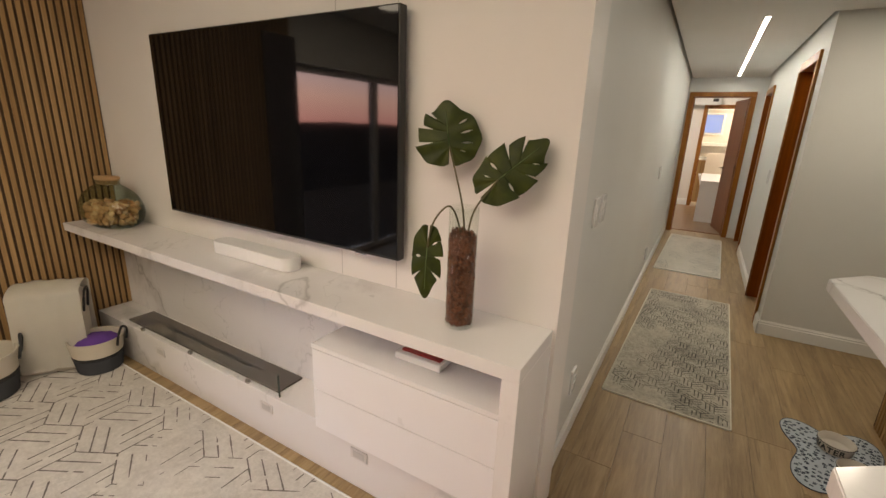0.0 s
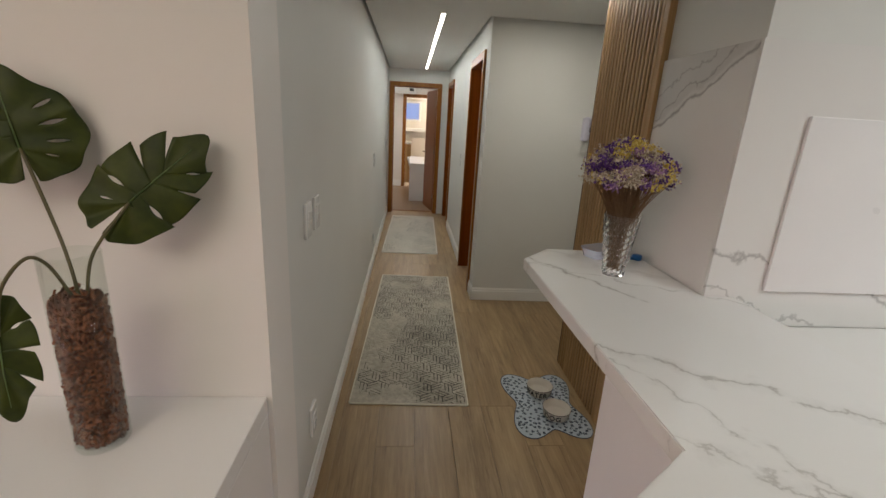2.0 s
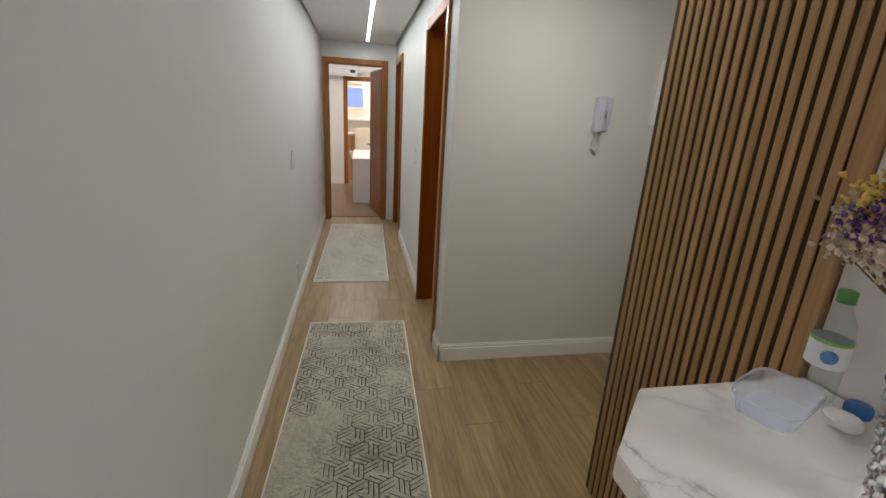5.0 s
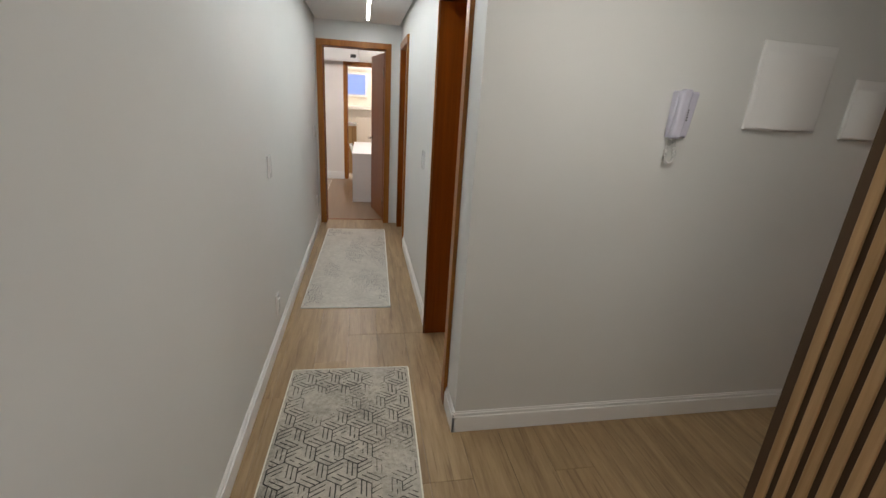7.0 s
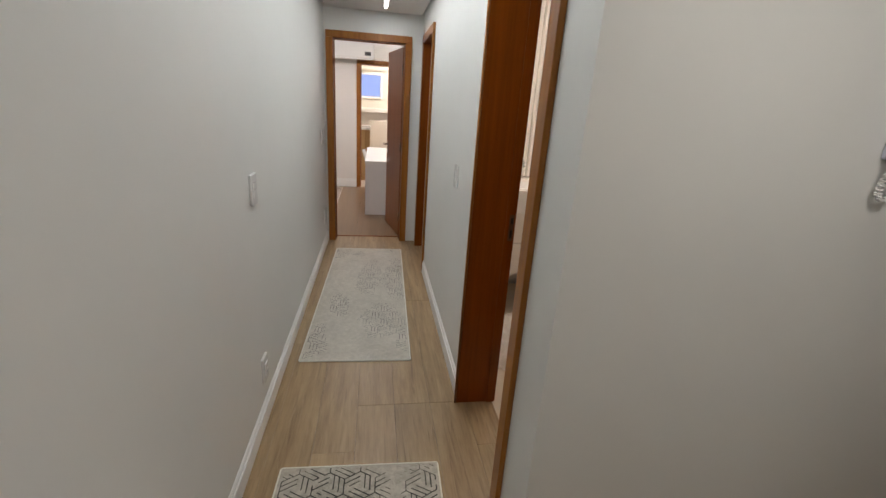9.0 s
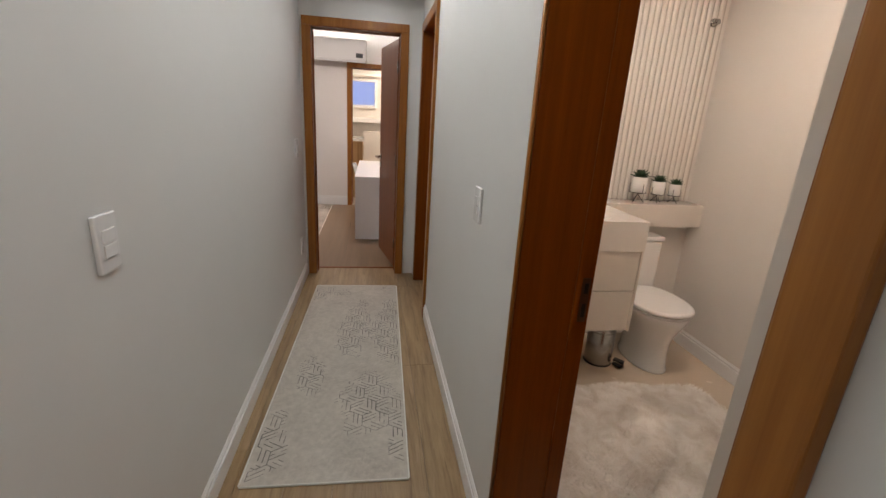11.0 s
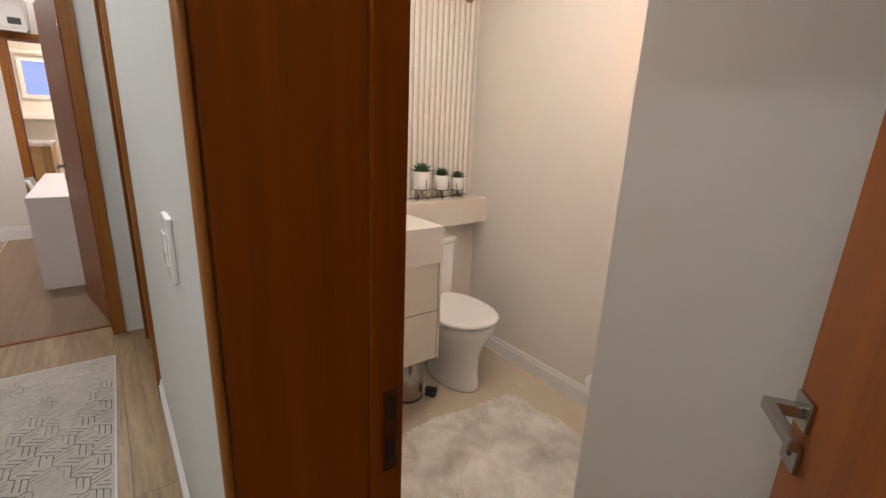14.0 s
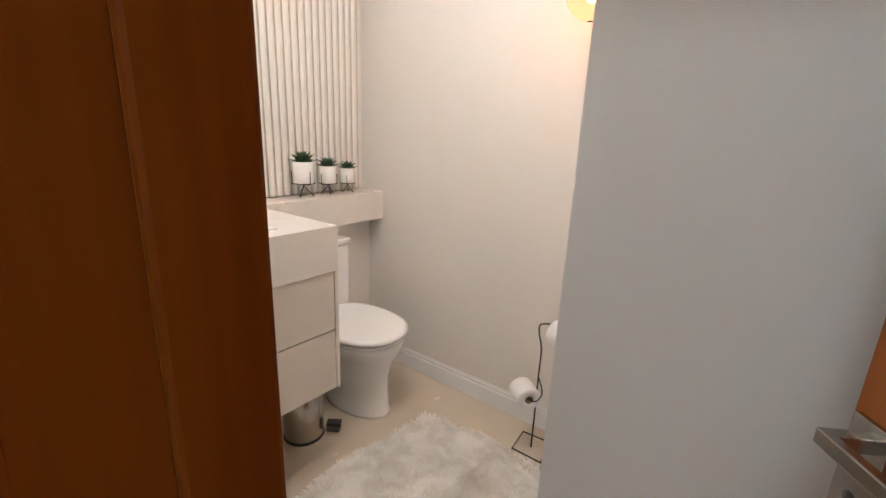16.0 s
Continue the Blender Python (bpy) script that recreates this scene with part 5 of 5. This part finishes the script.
for k in range(16000):
    a, q = rnd.uniform(0, 6.283), rnd.random() ** 0.42
    x, y = fur_edge(a)
    x, y = 1.905 + (x - 1.905) * q, 5.545 + (y - 5.545) * q
    z = 0.030 * (1 - q ** 6) + 0.008 + 0.010 * noise.noise(Vector((x * 9, y * 9, 2))) * (1 - q ** 3) - 0.002
    flow = noise.noise(Vector((x * 5, y * 5, 4))) * 4 + (a if q > 0.9 else a * 0.3 + 1) + rnd.uniform(-0.5, 0.5)
    L = rnd.uniform(0.018, 0.034)
    dx, dy = math.cos(flow) * L, math.sin(flow) * L
    s = 0.0022
    nx, ny = -math.sin(flow) * s, math.cos(flow) * s
    b0 = len(tufts)
    tufts += [(x - nx, y - ny, z), (x + nx, y + ny, z), (x + dx * 0.6 + nx * 0.6, y + dy * 0.6 + ny * 0.6, z + L * 0.42), (x + dx * 0.6 - nx * 0.6, y + dy * 0.6 - ny * 0.6, z + L * 0.42), (x + dx * 1.1, y + dy * 1.1, z + L * 0.30)]
    tf += [(b0, b0 + 1, b0 + 2, b0 + 3), (b0 + 3, b0 + 2, b0 + 4)]
tm = bpy.data.meshes.new("fur_pile")
tm.from_pydata(tufts, [], tf)
tm.materials.append(furmat.mat)
tu = new("fur_pile", tm)
tu.parent = furrug
tagged(tu, "long soft cream fur", kind="stuff")

SUCC = plain("succulent_green", (0.045, 0.10, 0.045), 0.5, 0, 60, 0.3)


def succulent(m, s):
    ob = thing("potted_succulent", "small succulent in a white pot on a black wire stand", "plant", m, "succulents on the ledge")
    part("pot", lathe([(0, 0.048 * s), (0.034 * s, 0.048 * s), (0.037 * s, 0.052 * s), (0.037 * s, 0.125 * s), (0.034 * s, 0.126 * s), (0.033 * s, 0.115 * s), (0, 0.113 * s)], 32), CERAMIC, ob, "plain white ceramic pot")
    st = part("stand", tube([(0.039 * s * math.cos(a), 0.039 * s * math.sin(a), 0.050 * s) for a in [2 * math.pi * i / 24 for i in range(25)]], 0.0019, 6), BLACK, ob, "black wire stand")
    for k in range(3):
        a = 2 * math.pi * k / 3 + 0.5
        c, d = math.cos(a), math.sin(a)
        part("leg", tube([(0.040 * s * c, 0.040 * s * d, 0.092 * s), (0.040 * s * c, 0.040 * s * d, 0.048 * s), (0.004 * c, 0.004 * d, 0.044 * s), (-0.034 * s * c, -0.034 * s * d, 0.0015)], 0.0019, 6), BLACK, st)
    pl = part("plant", lathe([(0, 0.112 * s), (0.012 * s, 0.115 * s), (0.006 * s, 0.135 * s), (0, 0.14 * s)], 10), SUCC, ob, "grey-green rosette of pointed leaves")
    for ring, (cnt, tilt, ln) in enumerate(((9, 66, 0.052), (9, 44, 0.052), (7, 24, 0.050), (4, 8, 0.045))):
        for i in range(cnt):
            bm = bmesh.new()
            sec = []
            for t, wd in ((0, 0.004), (0.35, 0.0085), (0.7, 0.0075), (1.0, 0.0006)):
                z = ln * t * s
                sec.append([bm.verts.new((wd * s * math.cos(q), 0.0028 * s * math.sin(q) * (1.2 - t) + 0.006 * s * t * t, z)) for q in [2 * math.pi * k / 8 for k in range(8)]])
            loft(sec, bm)
            part("leaf", bm, SUCC, pl, "", pose(0, 0, 0.118 * s, 0, 0, 360 * i / cnt + 25 * ring) @ pose(0, 0.003, 0, -tilt))
    return ob


succulent(pose(2.32, 6.565, 0.990), 1.32)
succulent(pose(2.465, 6.57, 0.990, 0, 0, 40), 1.12)
succulent(pose(2.59, 6.57, 0.990, 0, 0, 75), 1.0)

stand = thing("paper_stand", "black wire toilet paper stand with two white rolls", "paper stand", pose(2.625, 5.425, 0.0045) @ Matrix.Diagonal((1, 1, 0.91, 1)))
part("base", tube([(-0.07, -0.075, 0.003), (0.07, -0.05, 0.003), (0.06, 0.075, 0.003), (-0.07, 0.06, 0.003), (-0.07, -0.075, 0.003)], 0.0035, 8), BLACK, stand)
part("pole", tube(curve_pts([(-0.01, 0.0, 0.003), (-0.01, 0.0, 0.20), (-0.012, 0.0, 0.40), (-0.012, 0.0, 0.52), (-0.022, 0.012, 0.60), (-0.02, 0.01, 0.64), (0.0, -0.02, 0.645)], 6), 0.0035, 8), BLACK, stand)
part("hoop", tube(curve_pts([(-0.01, 0.0, 0.38), (-0.040, -0.035, 0.33), (-0.060, -0.020, 0.290), (-0.05, 0.02, 0.285), (0.005, 0.09, 0.29)], 6), 0.003, 8), BLACK, stand)
PAPER = plain("tissue_roll", (0.86, 0.85, 0.84), 0.9, 0, 150, 0.03)
for mm in (pose(-0.03, 0.045, 0.285, 90, 0, -40), pose(0.02, -0.075, 0.60, 90, 0, -10)):
    r = part("paper_roll", lathe([(0.019, -0.05), (0.050, -0.05), (0.053, -0.047), (0.053, 0.047), (0.050, 0.05), (0.019, 0.05), (0.019, -0.05)], 36), PAPER, stand, "white toilet paper roll", mm)
    part("core", lathe([(0.0185, -0.0502), (0.0185, 0.0502), (0.017, 0.0502), (0.017, -0.0502), (0.0185, -0.0502)], 24), plain("card_core", (0.30, 0.22, 0.14), 0.9), r)

globe = thing("globe_lamp", "amber glass globe pendant lamp, lit, near the wall", "lamp", pose(2.63, 5.385, 1.775))
gl = Nodes("amber_glass", (1.0, 0.84, 0.58), 0.05)
gl.set("Transmission Weight", 1.0)
gl.set("IOR", 1.1)
ball = part("shade", lathe([(0.088 * math.sin(math.pi * k / 24), -0.088 * math.cos(math.pi * k / 24)) for k in range(1, 24)], 40), gl.mat, globe, "amber glass globe")
ball.visible_shadow = False
part("bulb", lathe([(0.024 * math.sin(math.pi * k / 12), -0.03 * math.cos(math.pi * k / 12)) for k in range(13)], 20), glow("bulb_glow", (1.0, 0.34, 0.08), 38.0), globe, "glowing warm bulb")
part("holder", lathe([(0, 0.03), (0.016, 0.03), (0.016, 0.085), (0.03, 0.09), (0.03, 0.10), (0, 0.10)], 20), STEEL, globe)
part("cord", tube([(0, 0, 0.10), (0, 0, 0.70)], 0.003, 6), BLACK, globe)

hook = thing("wall_hook", "small round chrome robe hook on the slats", "hook", pose(2.655, 6.629, 2.105))
part("rose", lathe([(0, 0), (0.024, 0), (0.024, 0.008), (0, 0.010)], 24, m=pose(0, 0, 0, 90)), STEEL, hook)
part("peg", lathe([(0, 0.008), (0.007, 0.008), (0.007, 0.03), (0.016, 0.034), (0.016, 0.042), (0, 0.045)], 20, m=pose(0, 0, 0, 90)), STEEL, hook)
bhook = thing("wall_hook", "small bent black metal hook on the slats", "hook", pose(2.11, 6.629, 1.31))
part("bracket", box(-0.008, 0.008, -0.004, 0.0, -0.03, 0.02, 0.001), BLACK, bhook)
part("peg", tube(curve_pts([(0, 0.0, 0.0), (0, -0.03, -0.01), (0, -0.035, -0.05), (0, -0.02, -0.055)], 5), 0.004, 8), BLACK, bhook)

# ---- bedroom and bathroom beyond ----
desk = thing("desk", "white desk with a solid side panel", "desk")
part("side_panel", box(0.39, 0.84, 9.05, 9.08, 0.0, 0.72, 0.002), MDF, desk)
part("top", box(0.385, 0.845, 9.04, 10.85, 0.72, 0.75, 0.003), MDF, desk)
part("far_panel", box(0.39, 0.84, 10.80, 10.83, 0.0, 0.72, 0.002), MDF, desk)
chair = thing("shell_chair", "white moulded shell chair at the desk", "chair", pose(0.64, 9.85, 0, 0, 0, -90))
bm = bmesh.new()
rows = []
for i in range(15):
    t = i / 14
    row = []
    for j in range(13):
        u = j / 12 * 2 - 1
        if t < 0.5:
            y, z = 0.20 - 0.42 * t / 0.5, 0.44 + 0.02 * (1 - t)
        else:
            y, z = -0.22 - 0.10 * (t - 0.5) / 0.5, 0.45 + 0.36 * (t - 0.5) / 0.5
        wdt = 0.21 * (1 - 0.35 * max(0, t - 0.7) / 0.3)
        row.append(bm.verts.new((u * wdt, y + 0.05 * u * u * (1 if t > 0.5 else 0), z + 0.04 * u * u * (1 if t < 0.5 else 0))))
    rows.append(row)
for a, b in zip(rows, rows[1:]):
    for j in range(12):
        bm.faces.new((a[j], a[j + 1], b[j + 1], b[j])).smooth = True
bmesh.ops.solidify(bm, geom=bm.faces[:], thickness=0.008)
part("shell", bm, PLASTIC, chair)
for x in (-0.17, 0.17):
    for y in (-0.19, 0.17):
        part("leg", tube([(x * 0.6, y * 0.6, 0.44), (x, y, 0.0)], 0.012, 8, taper=0.7), SLAT, chair)

ac = thing("air_conditioner", "white split air conditioner above the bathroom door", "air conditioner")
part("body", box(-0.34, 0.48, 10.90, 11.099, 2.16, 2.46, 0.03, 4), PLASTIC, ac)
part("flap", box(-0.32, 0.46, 10.893, 10.93, 2.145, 2.165, 0.004), PLASTIC, ac)
part("display", box(0.33, 0.43, 10.892, 10.90, 2.21, 2.27, 0.002), BLACK, ac)
btv = thing("bedroom_television", "black flat television on the bedroom wall", "television")
part("screen", box(-1.5, -0.40, 11.03, 11.07, 0.98, 1.70, 0.004), BLACK, btv)
part("bracket", box(-1.1, -0.8, 11.07, 11.099, 1.2, 1.45), BLACK, btv)
rug_thing("bedroom_rug", "pale beige patterned bedroom rug", pose(-0.86, 10.0, 0), 1.62, 2.1, 0.12, 6, (0.25, 0.2, 0.17), ((0.42, 0.36, 0.31), (0.56, 0.50, 0.44)), 0.5, 0.1)
bstrip = thing("bedroom_led", "white LED line in the bedroom ceiling, lit", "ceiling light")
part("channel", box(-0.9, 1.3, 10.95, 11.0, 2.595, 2.64), PLASTIC, bstrip)
part("diffuser", box(-0.88, 1.28, 10.96, 10.99, 2.588, 2.595), LED, bstrip)

win = thing("window_1", "small white framed window with a bluish frosted pane", "window", kind="structure")
for b in (box(0.14, 0.66, 12.97, 13.05, 1.55, 1.60, 0.004), box(0.14, 0.66, 12.97, 13.05, 2.03, 2.08, 0.004), box(0.14, 0.19, 12.97, 13.05, 1.60, 2.03, 0.004), box(0.61, 0.66, 12.97, 13.05, 1.60, 2.03, 0.004)):
    part("window_frame", b, TRIM, win)
part("pane", box(0.19, 0.61, 13.005, 13.012, 1.60, 2.03), glass("frosted", (0.85, 0.9, 1.0), 0.35), win).visible_shadow = False
structure("shower_rail", box(-0.28, 2.4, 12.90, 12.92, 2.14, 2.17, 0.002), TRIM, "white rail above the shower", "trim")
shelf2 = thing("bathroom_cabinet", "wooden and white bathroom cabinet with a stone top", "cabinet")
part("top", box(0.12, 0.42, 11.75, 12.60, 0.98, 1.02, 0.003), MARBLE, shelf2)
part("body", box(0.13, 0.41, 11.77, 12.58, 0.0, 0.979, 0.003), SLAT, shelf2)
structure("bath_half_wall", box(0.42, 2.4, 12.60, 12.72, 0.0, 1.12, 0.003), WALL_POWDER, "low half wall in the bathroom", "wall")
structure("bath_ledge", box(-0.28, 2.4, 12.86, 12.999, 1.28, 1.36, 0.003), TRIM, "white stone ledge under the window", "ledge")

# ---- balcony opening, evening outside ----
glazing = thing("window_2", "wide sliding balcony door with dark frames", "window", kind="structure")
ALU = plain("white_alu", (0.55, 0.54, 0.52), 0.4)
for y0, y1 in ((-0.50, -0.42), (-1.78, -1.70), (-3.0, -2.92)):
    part("mullion", box(-3.16, -3.08, y0, y1, 0.0, 2.04, 0.003), ALU, glazing)
part("top_rail", box(-3.159, -3.081, -3.0, -0.42, 1.98, 2.038, 0.003), ALU, glazing)
part("bottom_rail", box(-3.159, -3.081, -3.0, -0.42, 0.0, 0.06, 0.003), ALU, glazing)
for y0, y1 in ((-1.70, -0.50), (-2.92, -1.78)):
    part("pane", box(-3.123, -3.117, y0, y1, 0.06, 1.98), THIN, glazing).visible_shadow = False
curtain = bmesh.new()
rows = []
for i in range(2):
    rows.append([curtain.verts.new((-2.93 + 0.03 * math.sin(j * 0.9), -0.42 + 0.32 * j / 60, 0.03 + 2.2 * i)) for j in range(61)])
for j in range(60):
    curtain.faces.new((rows[0][j], rows[0][j + 1], rows[1][j + 1], rows[1][j])).smooth = True
bmesh.ops.solidify(curtain, geom=curtain.faces[:], thickness=0.002)
single("curtain", curtain, plain("sheer_cloth", (0.62, 0.60, 0.60), 0.9), "pale sheer curtain gathered beside the balcony door", "curtain")

backdrop = Nodes("evening_sky", (0, 0, 0), 1.0)
gv = backdrop.node("ShaderNodeTexCoord")
sep = backdrop.node("ShaderNodeSeparateXYZ")
backdrop.link(gv.outputs["Object"], sep.inputs[0])
h = backdrop.node("ShaderNodeMapRange")
h.inputs["From Max"].default_value = 40.0
backdrop.link(sep.outputs[2], h.inputs["Value"])
col = backdrop.ramp(h.outputs["Result"], [(0.0, (0.50, 0.20, 0.20)), (0.18, (0.62, 0.36, 0.33)), (0.5, (0.36, 0.38, 0.52)), (1.0, (0.16, 0.24, 0.42))])
backdrop.link(col, backdrop.bsdf.inputs["Emission Color"])
backdrop.set("Emission Strength", 13.0)
structure("backdrop_west", box(-80.2, -80, -160, 60, -10, 60), backdrop.mat, "evening sky, pink above the horizon and blue higher up", "sky")
hill = bmesh.new()
prev = None
for j in range(121):
    y = -160 + 220 * j / 120
    top = 0.6 + 1.6 * noise.noise(Vector((y * 0.018, 3, 0))) + 0.5 * noise.noise(Vector((y * 0.11, 9, 0)))
    pair = [hill.verts.new((-78, y, -12)), hill.verts.new((-78, y, top)), hill.verts.new((-66, y, -12))]
    if prev:
        hill.faces.new((prev[0], pair[0], pair[1], prev[1]))
        hill.faces.new((prev[1], pair[1], pair[2], prev[2]))
    prev = pair
structure("backdrop_hills", hill, plain("far_hills", (0.012, 0.018, 0.03), 1.0), "dark wooded hills at dusk", "hills")
structure("ground", box(-80, -3.3, -160, 60, -12.2, -12), plain("dusk_ground", (0.02, 0.025, 0.02), 1.0), "dark ground far below", "ground")
blue = Nodes("dusk_blue", (0, 0, 0), 1.0)
blue.set("Emission Color", (0.40, 0.50, 0.88, 1))
blue.set("Emission Strength", 1.1)
structure("backdrop_north", box(-30, 30, 66, 66.2, -10, 50), blue.mat, "plain blue evening sky", "sky")

# ---- floor boards ----
PLANK = Nodes("laminate_oak", (0.30, 0.2, 0.12), 0.36)
oi = PLANK.node("ShaderNodeObjectInfo")
cmb = PLANK.node("ShaderNodeCombineXYZ")
for i, k in enumerate((13.0, 29.0, 7.0)):
    PLANK.link(PLANK.math("MULTIPLY", oi.outputs["Random"], k), cmb.inputs[i])
pv = PLANK.coords((7.0, 0.55, 1.0), "Object", shift=cmb.outputs[0])
pa = PLANK.noise(pv, 1.6, 7, 0.62, 1.2)
pb = PLANK.noise(pv, 9.0, 5, 0.7, 0.3)
pk = PLANK.ramp(PLANK.noise(PLANK.coords((16.0, 1.5, 1.0), "Object", shift=cmb.outputs[0]), 2.6, 3, 0.5, 0.8), [(0.60, (0, 0, 0)), (0.70, (1, 1, 1))])
pf = PLANK.math("ADD", PLANK.math("MULTIPLY", pa, 0.62), PLANK.math("MULTIPLY", pb, 0.38))
pcol = PLANK.ramp(pf, [(0.30, (0.195, 0.119, 0.057)), (0.52, (0.355, 0.243, 0.124)), (0.72, (0.490, 0.356, 0.196))])
tone = PLANK.ramp(oi.outputs["Random"], [(0.0, (0.94, 0.94, 0.94)), (1.0, (1.05, 1.04, 1.03))])
pcol = PLANK.mix(1.0, pcol, tone, "MULTIPLY")
pd = PLANK.ramp(PLANK.noise(PLANK.coords((26.0, 1.1, 1.0), "Object", shift=cmb.outputs[0]), 1.9, 4, 0.6, 0.9), [(0.57, (0, 0, 0)), (0.70, (1, 1, 1))])
pcol = PLANK.mix(PLANK.math("MULTIPLY", pd, 0.55), pcol, (0.135, 0.080, 0.038))
PLANK.color(PLANK.mix(PLANK.math("MULTIPLY", pk, 0.5), pcol, (0.44, 0.31, 0.18)))
PLANK.rough(pb, 0.30, 0.44)
PLANK.bump(pb, 0.10, 0.0008)
floor = thing("floor", "brown-grey oak laminate floor boards laid along the corridor", "floor", kind="structure")
plank_mesh = mesh_of("floor_board", box(0.0006, 0.1914, 0.0006, 1.2794, -0.011, 0.0, 0.0007, 1), PLANK.mat)
half_mesh = mesh_of("floor_board", box(0.0006, 0.1914, 0.0006, 0.6394, -0.011, 0.0, 0.0012, 1), PLANK.mat)
ROOMS = ((-3.0, 1.65, -4.2, 1.27), (0.0, 0.99, 1.2, 8.03), (0.99, 1.48, 1.42, 4.0), (1.4, 3.25, 2.88, 4.0), (1.6, 4.8, -4.2, 1.2), (0.99, 1.18, 4.2, 5.0), (0.99, 1.18, 6.9, 7.7))
rnd = random.Random(21)
for i in range(41):
    x = -3.01 + 0.192 * i
    y = -4.2 - rnd.choice((0.0, 0.32, 0.64, 0.96)) - 0.1
    while y < 8.03:
        if any(x < r[1] and x + 0.192 > r[0] and y < r[3] and y + 1.28 > r[2] for r in ROOMS):
            o = new("floor_board", half_mesh if y + 0.64 > 8.03 else plank_mesh)
            o.parent = floor
            o.location = (x, y, 0)
        y += 1.28
structure("threshold", box(0.09, 0.806, 8.02, 8.045, -0.005, 0.006, 0.001), JAMB, "dark wooden threshold strip", "trim")
